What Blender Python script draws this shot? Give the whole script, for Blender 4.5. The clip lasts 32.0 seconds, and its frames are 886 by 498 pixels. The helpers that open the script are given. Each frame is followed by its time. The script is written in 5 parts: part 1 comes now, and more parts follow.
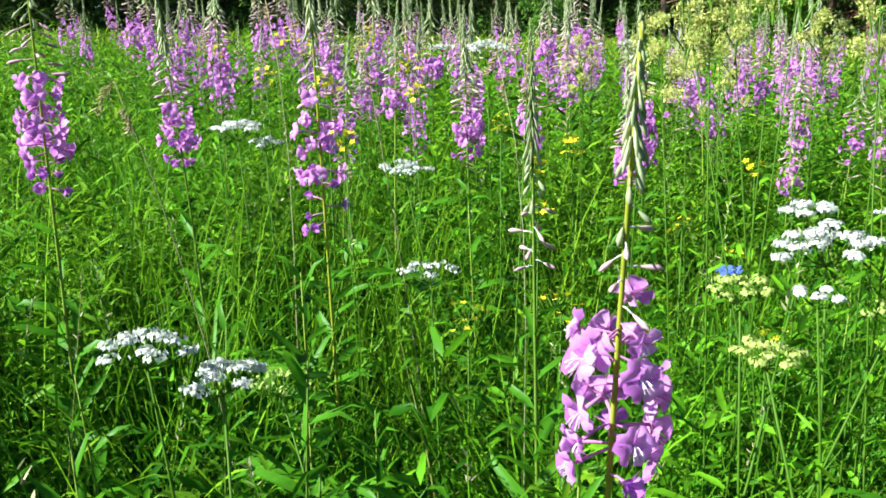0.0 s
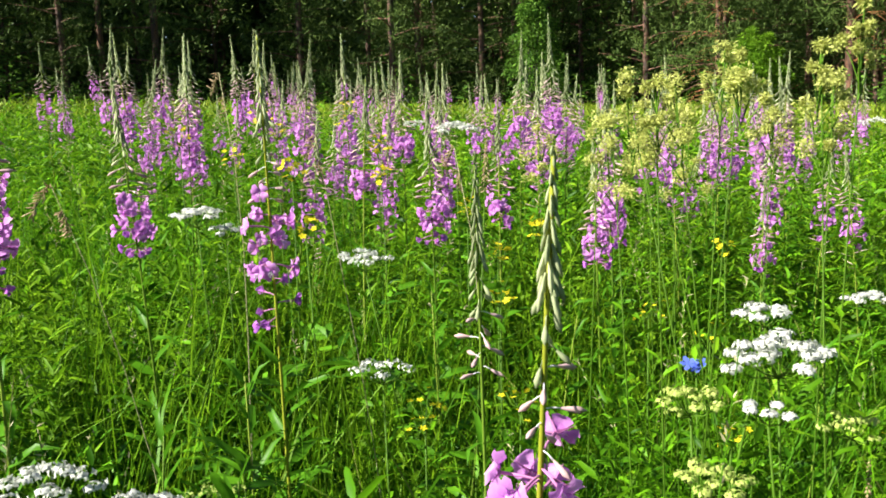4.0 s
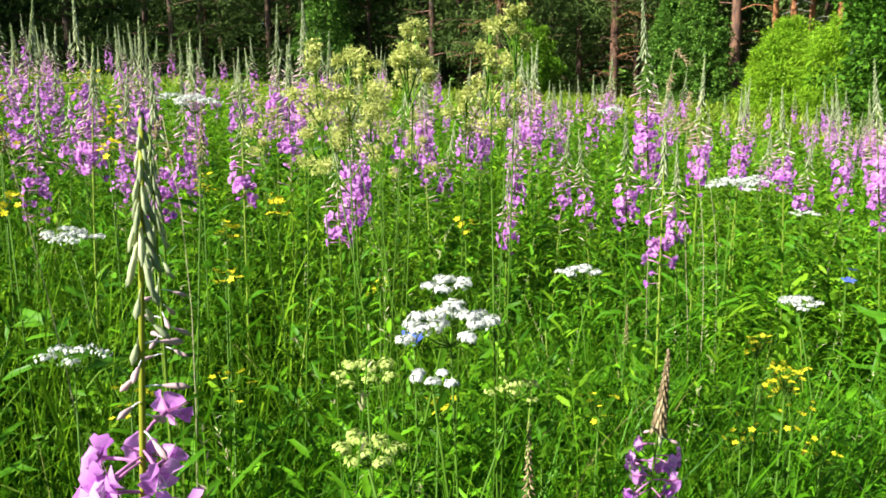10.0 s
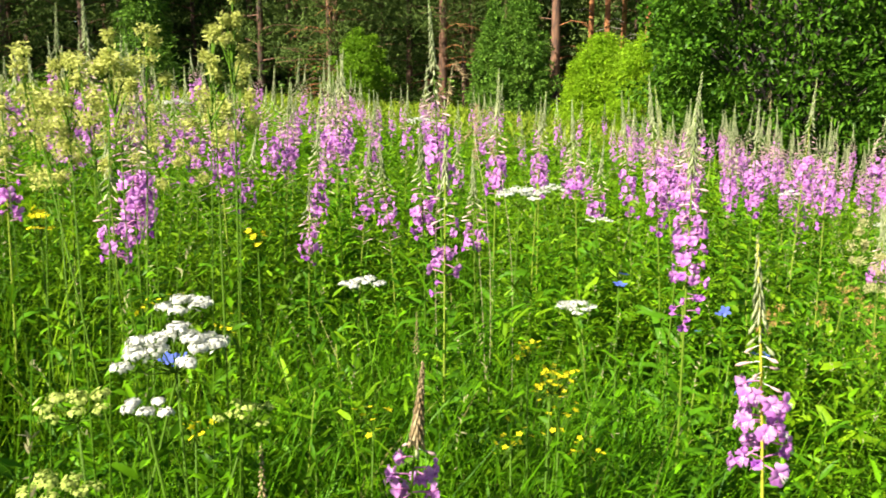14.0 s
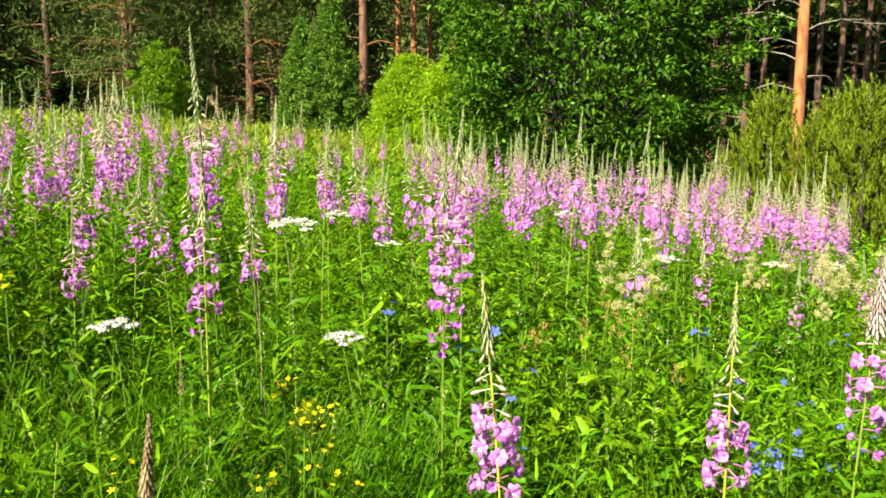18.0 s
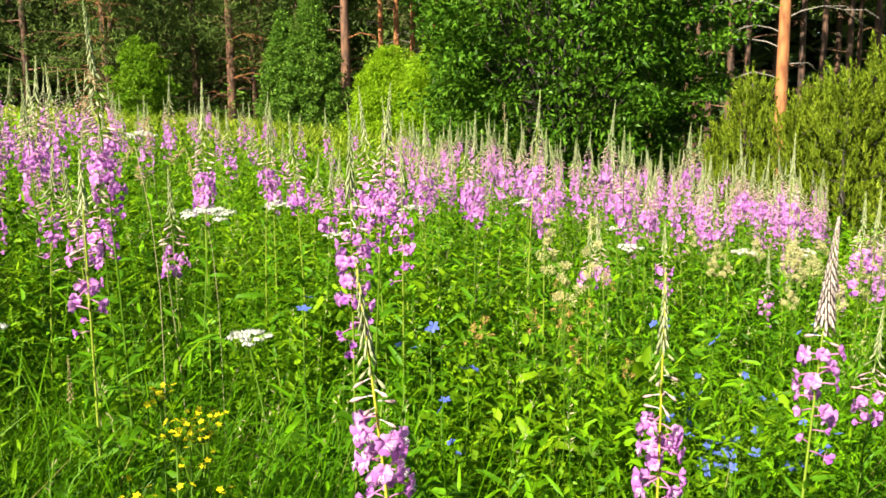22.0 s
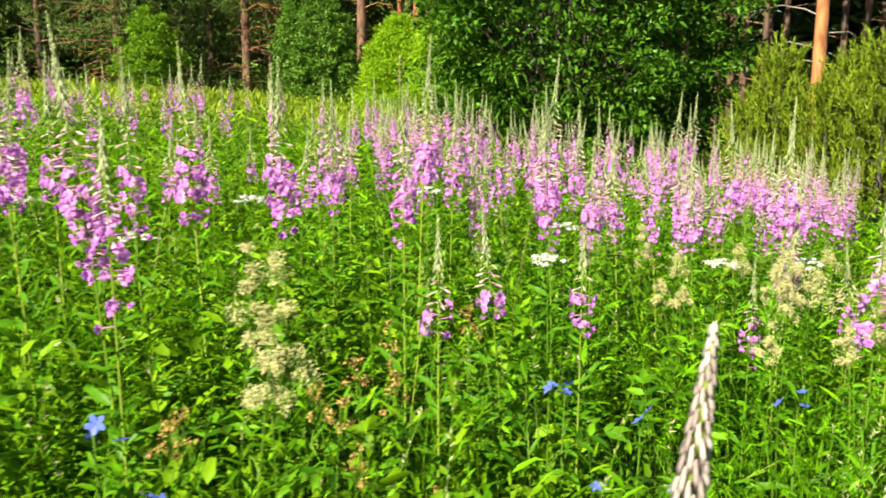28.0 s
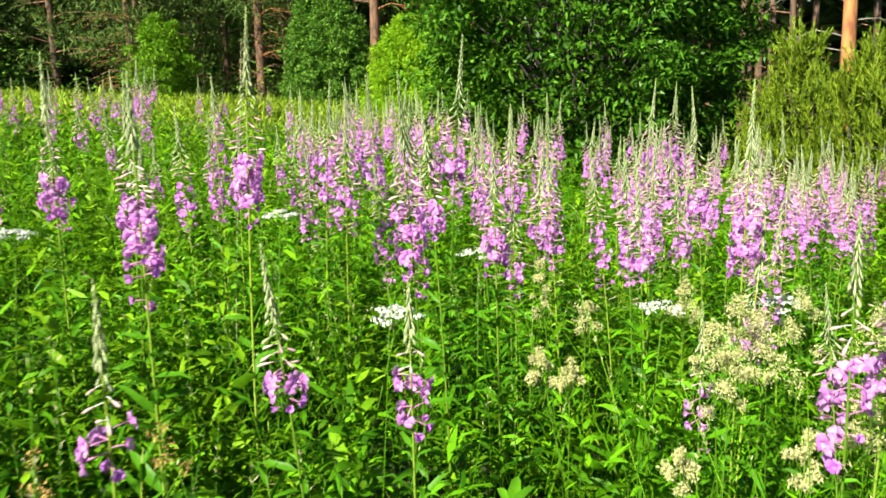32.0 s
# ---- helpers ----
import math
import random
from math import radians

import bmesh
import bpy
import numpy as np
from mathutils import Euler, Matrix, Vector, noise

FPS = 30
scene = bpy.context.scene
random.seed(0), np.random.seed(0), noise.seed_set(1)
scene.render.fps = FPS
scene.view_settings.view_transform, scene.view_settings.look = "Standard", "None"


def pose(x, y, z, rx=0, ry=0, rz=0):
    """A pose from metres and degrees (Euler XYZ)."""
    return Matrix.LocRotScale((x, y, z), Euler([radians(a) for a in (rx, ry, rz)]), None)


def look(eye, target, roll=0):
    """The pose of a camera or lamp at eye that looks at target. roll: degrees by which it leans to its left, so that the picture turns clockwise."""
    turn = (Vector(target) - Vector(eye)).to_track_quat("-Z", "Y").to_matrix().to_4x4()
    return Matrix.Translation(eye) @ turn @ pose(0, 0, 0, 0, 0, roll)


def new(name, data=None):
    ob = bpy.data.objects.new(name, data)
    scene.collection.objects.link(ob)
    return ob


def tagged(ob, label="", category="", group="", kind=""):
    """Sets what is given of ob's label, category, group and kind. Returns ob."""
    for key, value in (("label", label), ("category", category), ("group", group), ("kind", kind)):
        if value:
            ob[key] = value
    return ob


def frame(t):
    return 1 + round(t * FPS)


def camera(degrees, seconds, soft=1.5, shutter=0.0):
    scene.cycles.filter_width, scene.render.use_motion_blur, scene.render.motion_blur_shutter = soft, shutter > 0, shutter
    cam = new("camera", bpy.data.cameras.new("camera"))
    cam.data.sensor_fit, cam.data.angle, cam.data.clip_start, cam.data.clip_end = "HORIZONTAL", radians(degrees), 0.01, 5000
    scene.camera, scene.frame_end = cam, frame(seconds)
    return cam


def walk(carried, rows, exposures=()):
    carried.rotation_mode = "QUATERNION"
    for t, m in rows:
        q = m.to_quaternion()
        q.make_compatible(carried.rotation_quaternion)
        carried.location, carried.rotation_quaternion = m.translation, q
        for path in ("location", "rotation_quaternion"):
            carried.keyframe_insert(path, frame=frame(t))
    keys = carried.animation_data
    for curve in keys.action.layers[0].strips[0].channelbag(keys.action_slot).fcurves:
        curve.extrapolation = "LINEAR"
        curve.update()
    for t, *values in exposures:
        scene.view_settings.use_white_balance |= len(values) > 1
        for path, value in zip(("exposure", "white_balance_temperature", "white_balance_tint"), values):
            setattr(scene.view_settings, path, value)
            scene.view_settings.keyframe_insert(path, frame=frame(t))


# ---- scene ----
cam = camera(57.2, 32.0, 1.65, 0.5)
PATH = [
    (0, (-0.091, -0.438, 1.214), (-1.76, 0.575, 0.782), -2.2),
    (0.5, (-0.108, -0.443, 1.228), (-1.778, 0.573, 0.802), -2.1),
    (1, (-0.119, -0.437, 1.253), (-1.794, 0.573, 0.838), -2.3),
    (1.5, (-0.132, -0.425, 1.267), (-1.816, 0.58, 0.877), -2.4),
    (2, (-0.143, -0.419, 1.277), (-1.831, 0.598, 0.936), -2.0),
    (2.5, (-0.132, -0.412, 1.286), (-1.826, 0.604, 0.972), -2.3),
    (3, (-0.104, -0.396, 1.287), (-1.809, 0.606, 0.985), -3.1),
    (3.5, (-0.101, -0.377, 1.273), (-1.794, 0.647, 0.982), -2.8),
    (5.5, (-0.068, -0.36, 1.245), (-1.661, 0.81, 0.94), -1.9),
    (6, (-0.065, -0.354, 1.248), (-1.62, 0.862, 0.926), -1.7),
    (6.5, (-0.05, -0.341, 1.247), (-1.581, 0.903, 0.919), -1.5),
    (7, (-0.042, -0.331, 1.245), (-1.551, 0.939, 0.912), -1.4),
    (7.5, (-0.034, -0.324, 1.247), (-1.52, 0.972, 0.91), -1.3),
    (8, (-0.048, -0.316, 1.252), (-1.508, 1.007, 0.909), -1.1),
    (8.5, (-0.043, -0.307, 1.252), (-1.482, 1.04, 0.913), -1.0),
    (9, (-0.04, -0.288, 1.247), (-1.451, 1.089, 0.908), -0.8),
    (9.5, (-0.033, -0.275, 1.245), (-1.411, 1.133, 0.903), -0.6),
    (10, (-0.028, -0.263, 1.244), (-1.375, 1.175, 0.904), -0.5),
    (10.5, (-0.025, -0.263, 1.25), (-1.339, 1.205, 0.906), -0.3),
    (11, (-0.021, -0.241, 1.247), (-1.313, 1.247, 0.908), -0.5),
    (11.5, (-0.017, -0.227, 1.248), (-1.284, 1.284, 0.912), -0.4),
    (12, (-0.009, -0.223, 1.253), (-1.245, 1.313, 0.917), -0.3),
    (12.5, (0.005, -0.204, 1.245), (-1.194, 1.363, 0.916), -0.1),
    (13, (0.021, -0.199, 1.249), (-1.123, 1.408, 0.921), 0.0),
    (13.5, (0.037, -0.185, 1.246), (-1.053, 1.461, 0.922), 0.2),
    (14, (0.049, -0.175, 1.25), (-0.983, 1.507, 0.927), 0.3),
    (14.5, (0.066, -0.171, 1.254), (-0.912, 1.544, 0.934), 0.4),
    (16.5, (0.108, -0.179, 1.274), (-0.646, 1.648, 0.972), 0.5),
    (17, (0.131, -0.14, 1.281), (-0.57, 1.71, 0.987), 0.4),
    (17.5, (0.147, -0.137, 1.291), (-0.513, 1.729, 1.004), 0.5),
    (18, (0.161, -0.132, 1.289), (-0.47, 1.745, 1.009), 0.5),
    (18.5, (0.171, -0.094, 1.28), (-0.447, 1.788, 1.001), 0.4),
    (19, (0.195, -0.061, 1.279), (-0.414, 1.824, 1.002), 0.4),
    (19.5, (0.218, -0.022, 1.28), (-0.386, 1.866, 1.008), 0.4),
    (20, (0.241, 0.007, 1.281), (-0.359, 1.896, 1.012), 0.4),
    (20.5, (0.255, 0.028, 1.278), (-0.343, 1.917, 1.005), 0.4),
    (21, (0.26, 0.041, 1.267), (-0.334, 1.931, 0.989), 0.2),
    (21.5, (0.252, 0.06, 1.258), (-0.342, 1.949, 0.974), 0.1),
    (22, (0.259, 0.075, 1.254), (-0.347, 1.958, 0.959), -0.2),
    (22.5, (0.286, 0.104, 1.251), (-0.326, 1.984, 0.947), -0.3),
    (23, (0.317, 0.135, 1.247), (-0.296, 2.013, 0.932), -0.4),
    (23.5, (0.303, 0.196, 1.259), (-0.295, 2.074, 0.921), -0.5),
    (24, (0.266, 0.305, 1.27), (-0.304, 2.188, 0.911), -1.1),
    (24.5, (0.254, 0.386, 1.276), (-0.227, 2.292, 0.907), -1.2),
    (25, (0.267, 0.533, 1.27), (-0.214, 2.441, 0.913), -1.0),
    (25.5, (0.384, 0.628, 1.271), (-0.227, 2.501, 0.929), -1.4),
    (27.5, (0.476, 1.127, 1.203), (-0.242, 2.962, 0.862), 0.2),
    (28, (0.497, 1.222, 1.207), (-0.185, 3.069, 0.854), -0.0),
    (28.5, (0.562, 1.33, 1.201), (-0.079, 3.192, 0.851), -0.2),
    (29, (0.649, 1.458, 1.201), (-0.038, 3.305, 0.86), -0.7),
    (29.5, (0.716, 1.539, 1.197), (-0.03, 3.362, 0.85), -0.8),
    (30, (0.715, 1.617, 1.174), (-0.064, 3.426, 0.829), -0.6),
    (30.5, (0.704, 1.739, 1.155), (-0.109, 3.537, 0.828), -1.5),
    (31, (0.689, 1.861, 1.16), (-0.11, 3.665, 0.833), -1.7),
    (31.5, (0.713, 1.911, 1.192), (-0.053, 3.727, 0.852), -1.5),
    (32, (0.703, 2.044, 1.184), (-0.054, 3.863, 0.836), -1.4),
]
walk(cam, [(t, look(eye, target, roll)) for t, eye, target, roll in PATH],
     exposures=((0, 1.79, 5400, 4), (2, 1.79, 5450, 4), (3, 1.66, 5800, 7), (6, 1.63, 6150, 14), (8, 1.64, 5850, 12), (9, 1.64, 5750, 11), (13, 1.66, 6350, 9), (14, 1.71, 6550, 10), (17, 1.72, 6850, 8), (19, 1.73, 6900, 10),
                (25, 1.75, 6700, 9), (28, 1.74, 6750, 6), (29, 1.73, 6600, 5), (30, 1.73, 6350, 3), (32, 1.75, 6300, 0)))

# ---- light ----
SUN_AZ, SUN_EL = 163.0, 37.0          # degrees to the left of +y, and above the horizon
sun_dir = Vector((-math.sin(radians(SUN_AZ)) * math.cos(radians(SUN_EL)), math.cos(radians(SUN_AZ)) * math.cos(radians(SUN_EL)), math.sin(radians(SUN_EL))))
world = bpy.data.worlds.new("sky")
scene.world = world
world.use_nodes = True
wn = world.node_tree
sky = wn.nodes.new("ShaderNodeTexSky")
sky.sky_type, sky.sun_disc = "NISHITA", False
sky.sun_elevation = radians(SUN_EL)
sky.sun_rotation = math.atan2(sun_dir.x, sun_dir.y)
wn.links.new(sky.outputs[0], wn.nodes["Background"].inputs[0])
wn.nodes["Background"].inputs[1].default_value = 0.036
sun = new("sun", bpy.data.lights.new("sun", "SUN"))
sun.data.energy, sun.data.angle, sun.data.color = 5.0, radians(0.53), (1.0, 0.91, 0.74)
sun.matrix_world = look((0, 0, 30), Vector((0, 0, 30)) - sun_dir)

rng = np.random.default_rng(7)


def ground_z(x, y):
    """The hillside: it falls gently to the right and ahead, and levels out far off."""
    x, y = np.asarray(x, float), np.asarray(y, float)
    z = -0.1 + 2.3 * (1 - np.exp(-0.14 * np.maximum(-x, 0) / 2.3)) - 1.5 * (1 - np.exp(-0.14 * np.maximum(x, 0) / 1.5))
    z = z - 0.8 * (1 - np.exp(-0.03 * np.maximum(y, 0) / 0.8)) + 0.6 * (1 - np.exp(-0.03 * np.maximum(-y, 0) / 0.6))
    return z + 0.03 * np.sin(x * 1.7 + 0.4) * np.sin(y * 1.3)


# ---- materials ----
def leafy(name, colour, tip=None, through_light=0.35, rough=0.45, vary=0.35, island=True, scale=60.0, tint=None):
    """Thin plant matter: gloss outside, light passing through, and each piece a little different."""
    mat = bpy.data.materials.new(name)
    mat.use_nodes = True
    nt = mat.node_tree
    bsdf = nt.nodes["Principled BSDF"]
    out = nt.nodes["Material Output"]
    if island:
        rand = nt.nodes.new("ShaderNodeNewGeometry").outputs["Random Per Island"]
    else:
        rand = nt.nodes.new("ShaderNodeObjectInfo").outputs["Random"]
    ramp = nt.nodes.new("ShaderNodeValToRGB")
    c = np.array(colour)
    t = np.array(tip if tip is not None else colour)
    ramp.color_ramp.elements[0].color = (*(c * (1 - vary)), 1)
    ramp.color_ramp.elements[1].color = (*np.minimum(t * (1 + vary), 1), 1)
    mid = ramp.color_ramp.elements.new(0.55)
    mid.color = (*((c + t) / 2), 1)
    if tint is not None:
        last = ramp.color_ramp.elements.new(0.945)
        last.color = (*t, 1)
        odd = ramp.color_ramp.elements.new(0.97)
        odd.color = (*tint, 1)
    nt.links.new(rand, ramp.inputs[0])
    coord = nt.nodes.new("ShaderNodeTexCoord")
    noi = nt.nodes.new("ShaderNodeTexNoise")
    noi.inputs["Scale"].default_value = scale
    noi.inputs["Detail"].default_value = 4
    nt.links.new(coord.outputs["Object"], noi.inputs["Vector"])
    patch = nt.nodes.new("ShaderNodeTexNoise")
    patch.inputs["Scale"].default_value = 1.3
    nt.links.new(coord.outputs["Object"], patch.inputs["Vector"])
    hsv = nt.nodes.new("ShaderNodeHueSaturation")
    nt.links.new(ramp.outputs[0], hsv.inputs["Color"])
    val = nt.nodes.new("ShaderNodeMapRange")
    val.inputs["To Min"].default_value, val.inputs["To Max"].default_value = 0.72, 1.28
    nt.links.new(noi.outputs[0], val.inputs[0])
    nt.links.new(val.outputs[0], hsv.inputs["Value"])
    hue = nt.nodes.new("ShaderNodeMapRange")
    hue.inputs["To Min"].default_value, hue.inputs["To Max"].default_value = 0.485, 0.515
    nt.links.new(patch.outputs[0], hue.inputs[0])
    nt.links.new(hue.outputs[0], hsv.inputs["Hue"])
    nt.links.new(hsv.outputs[0], bsdf.inputs["Base Color"])
    bsdf.inputs["Roughness"].default_value = rough
    bsdf.inputs["Specular IOR Level"].default_value = 0.1
    if through_light > 0:
        tr = nt.nodes.new("ShaderNodeBsdfTranslucent")
        nt.links.new(hsv.outputs[0], tr.inputs[0])
        mix = nt.nodes.new("ShaderNodeMixShader")
        mix.inputs[0].default_value = through_light
        nt.links.new(bsdf.outputs[0], mix.inputs[1])
        nt.links.new(tr.outputs[0], mix.inputs[2])
        nt.links.new(mix.outputs[0], out.inputs[0])
    return mat


def barky(name, dark, light, scale=9.0, stretch=0.25):
    mat = bpy.data.materials.new(name)
    mat.use_nodes = True
    nt = mat.node_tree
    bsdf = nt.nodes["Principled BSDF"]
    coord = nt.nodes.new("ShaderNodeTexCoord")
    mp = nt.nodes.new("ShaderNodeMapping")
    mp.inputs["Scale"].default_value = (1, 1, stretch)
    nt.links.new(coord.outputs["Object"], mp.inputs[0])
    vor = nt.nodes.new("ShaderNodeTexVoronoi")
    vor.inputs["Scale"].default_value = scale
    nt.links.new(mp.outputs[0], vor.inputs["Vector"])
    noi = nt.nodes.new("ShaderNodeTexNoise")
    noi.inputs["Scale"].default_value, noi.inputs["Detail"].default_value = scale * 2.2, 6
    nt.links.new(mp.outputs[0], noi.inputs["Vector"])
    mul = nt.nodes.new("ShaderNodeMath")
    mul.operation = "MULTIPLY"
    nt.links.new(vor.outputs["Distance"], mul.inputs[0])
    nt.links.new(noi.outputs[0], mul.inputs[1])
    ramp = nt.nodes.new("ShaderNodeValToRGB")
    ramp.color_ramp.elements[0].color, ramp.color_ramp.elements[1].color = (*light, 1), (*dark, 1)
    ramp.color_ramp.elements[0].position, ramp.color_ramp.elements[1].position = 0.1, 0.45
    nt.links.new(mul.outputs[0], ramp.inputs[0])
    nt.links.new(ramp.outputs[0], bsdf.inputs["Base Color"])
    bump = nt.nodes.new("ShaderNodeBump")
    bump.inputs["Strength"].default_value, bump.inputs["Distance"].default_value = 0.7, 0.02
    nt.links.new(mul.outputs[0], bump.inputs["Height"])
    nt.links.new(bump.outputs[0], bsdf.inputs["Normal"])
    bsdf.inputs["Roughness"].default_value = 0.85
    return mat


# soil colour taken down so gaps between plants read as deep shade
M_SOIL = barky("soil and moss darkened for shade", (0.012, 0.014, 0.006), (0.03, 0.05, 0.010), 6.0, 1.0)
M_GRASS = leafy("grass blade", (0.047, 0.17, 0.003), (0.125, 0.295, 0.005), 0.4, 0.45, 0.35, tint=(0.28, 0.252, 0.084))
M_HERB = leafy("herb leaf", (0.03, 0.115, 0.002), (0.12, 0.29, 0.005), 0.36, 0.45, 0.35)
# darker than the herbs: shade under the canopy put into the colour
M_LOWSHADE = leafy("low leaf darkened for shade", (0.02, 0.07, 0.002), (0.075, 0.175, 0.005), 0.33, 0.5, 0.4)
# paler species, and also sunlit growth painted lighter by place
M_SUNLIT_PALE = leafy("pale sunlit herb leaf", (0.075, 0.19, 0.004), (0.175, 0.325, 0.008), 0.42, 0.5, 0.3)
M_HERBSTEM = leafy("herb stem", (0.035, 0.098, 0.006), (0.084, 0.168, 0.011), 0.1, 0.5, 0.3)
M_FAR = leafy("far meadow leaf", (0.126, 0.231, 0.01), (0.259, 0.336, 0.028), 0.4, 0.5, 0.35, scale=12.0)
M_STEM = leafy("fireweed stem", (0.075, 0.165, 0.012), (0.16, 0.215, 0.026), 0.0, 0.5, 0.25, island=False)
M_YSTEM = leafy("yellow-green stem", (0.24, 0.28, 0.02), (0.33, 0.34, 0.036), 0.0, 0.5, 0.2, island=False)
M_LEAF = leafy("fireweed leaf", (0.03, 0.118, 0.005), (0.098, 0.26, 0.009), 0.38, 0.4, 0.3)
M_PETAL = leafy("fireweed petal", (0.57, 0.19, 0.655), (0.72, 0.355, 0.785), 0.5, 0.6, 0.14, scale=200.0)
M_SPENT = leafy("fading petal", (0.36, 0.095, 0.52), (0.50, 0.19, 0.62), 0.35, 0.5, 0.2, scale=200.0)
M_SEPAL = leafy("fireweed sepal", (0.40, 0.13, 0.34), (0.50, 0.24, 0.42), 0.15, 0.5, 0.2)
M_STAMEN = leafy("stamen", (0.68, 0.629, 0.663), (0.731, 0.714, 0.731), 0.1, 0.5, 0.05)
M_BUDLOW = leafy("pink bud", (0.44, 0.27, 0.31), (0.52, 0.40, 0.36), 0.15, 0.55, 0.2)
M_DRYBUD = leafy("withered bud", (0.30, 0.25, 0.235), (0.47, 0.41, 0.38), 0.1, 0.7, 0.2)
M_BUDTOP = leafy("grey-green bud", (0.30, 0.36, 0.18), (0.44, 0.48, 0.28), 0.3, 0.6, 0.2)
M_PODS = leafy("dry pod", (0.238, 0.168, 0.084), (0.364, 0.294, 0.168), 0.05, 0.7, 0.25)
M_WHITE = leafy("white floret", (0.54, 0.56, 0.51), (0.62, 0.63, 0.59), 0.25, 0.6, 0.05)
M_GREENUMB = leafy("greenish floret", (0.33, 0.44, 0.085), (0.44, 0.52, 0.15), 0.25, 0.6, 0.12)
M_PLUME = leafy("cream plume", (0.41, 0.46, 0.10), (0.56, 0.57, 0.19), 0.4, 0.6, 0.15)
M_TAN = leafy("tan plume", (0.45, 0.45, 0.19), (0.61, 0.59, 0.31), 0.4, 0.65, 0.15)
M_YELLOW = leafy("yellow petal", (0.66, 0.56, 0.012), (0.72, 0.66, 0.02), 0.3, 0.5, 0.08)
M_BLUE = leafy("blue petal", (0.07, 0.12, 0.58), (0.14, 0.19, 0.66), 0.35, 0.5, 0.12)
M_RUSTY = leafy("rusty sepal", (0.294, 0.196, 0.056), (0.385, 0.252, 0.084), 0.15, 0.6, 0.2)
M_SEED = leafy("grass seed head", (0.294, 0.28, 0.14), (0.392, 0.364, 0.21), 0.2, 0.7, 0.2)
M_PINEBARK = barky("pine bark", (0.048, 0.026, 0.018), (0.192, 0.096, 0.052), 7.0)
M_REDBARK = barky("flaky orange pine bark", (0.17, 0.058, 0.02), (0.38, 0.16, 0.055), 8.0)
M_GREYWOOD = barky("dead grey wood", (0.11, 0.10, 0.085), (0.25, 0.23, 0.20), 14.0)
M_DARKBARK = barky("dark bark", (0.022, 0.018, 0.015), (0.07, 0.06, 0.048), 12.0)
M_NEEDLE = leafy("pine needles", (0.042, 0.085, 0.016), (0.10, 0.15, 0.03), 0.12, 0.6, 0.4, scale=8.0)
M_YNEEDLE = leafy("young pine needles", (0.072, 0.125, 0.006), (0.175, 0.24, 0.016), 0.2, 0.6, 0.3, scale=8.0)
# darker copy of the pine bark, forest shade put into its colour
M_SHADEBARK = barky("pine bark darkened for shade", (0.03, 0.02, 0.016), (0.12, 0.062, 0.036), 7.0)
M_ALDER = leafy("alder leaf", (0.095, 0.215, 0.010), (0.17, 0.31, 0.016), 0.4, 0.45, 0.3, scale=8.0)
M_CHERRY = leafy("bird cherry leaf", (0.029, 0.092, 0.007), (0.074, 0.172, 0.011), 0.25, 0.4, 0.35, scale=8.0)
M_LIME = leafy("bright willow leaf", (0.17, 0.33, 0.010), (0.27, 0.43, 0.018), 0.45, 0.45, 0.25, scale=8.0)
M_BIRCH = leafy("birch leaf", (0.056, 0.144, 0.016), (0.128, 0.24, 0.028), 0.3, 0.45, 0.3, scale=8.0)
# lighter and bluer than the needles: distance haze painted into the leaves
M_HAZEWOODS = leafy("far woods leaf paled for haze", (0.07, 0.13, 0.045), (0.16, 0.24, 0.08), 0.1, 0.7, 0.35, scale=4.0)


# ---- mesh building ----
class Build:
    """Collects strips, tubes and blobs as arrays, and turns them into one mesh."""

    def __init__(self):
        self.v, self.f3, self.f4, self.n = [], [], [], 0
        self.m3, self.m4 = [], []

    def add(self, verts, tris=None, quads=None, mat=0):
        verts = np.asarray(verts, float).reshape(-1, 3)
        if tris is not None and len(tris):
            t = np.asarray(tris).reshape(-1, 3) + self.n
            self.f3.append(t)
            self.m3.append(np.full(len(t), mat))
        if quads is not None and len(quads):
            q = np.asarray(quads).reshape(-1, 4) + self.n
            self.f4.append(q)
            self.m4.append(np.full(len(q), mat))
        self.v.append(verts)
        self.n += len(verts)
        return self

    def mesh(self, name, *mats, smooth=True):
        v = np.concatenate(self.v)
        f3 = np.concatenate(self.f3) if self.f3 else np.zeros((0, 3), int)
        f4 = np.concatenate(self.f4) if self.f4 else np.zeros((0, 4), int)
        me = bpy.data.meshes.new(name)
        me.vertices.add(len(v))
        me.vertices.foreach_set("co", v.astype(np.float32).ravel())
        loops = np.concatenate([f3.ravel(), f4.ravel()]).astype(np.int32)
        me.loops.add(len(loops))
        me.loops.foreach_set("vertex_index", loops)
        starts = np.concatenate([np.arange(len(f3)) * 3, len(f3) * 3 + np.arange(len(f4)) * 4]).astype(np.int32)
        me.polygons.add(len(starts))
        me.polygons.foreach_set("loop_start", starts)
        me.polygons.foreach_set("material_index", np.concatenate(self.m3 + self.m4).astype(np.int32))
        me.polygons.foreach_set("use_smooth", np.full(len(starts), smooth))
        me.update(calc_edges=True)
        for m in mats:
            me.materials.append(m)
        return me


def unit(a):
    a = np.asarray(a, float)
    return a / np.maximum(np.linalg.norm(a, axis=-1, keepdims=True), 1e-9)


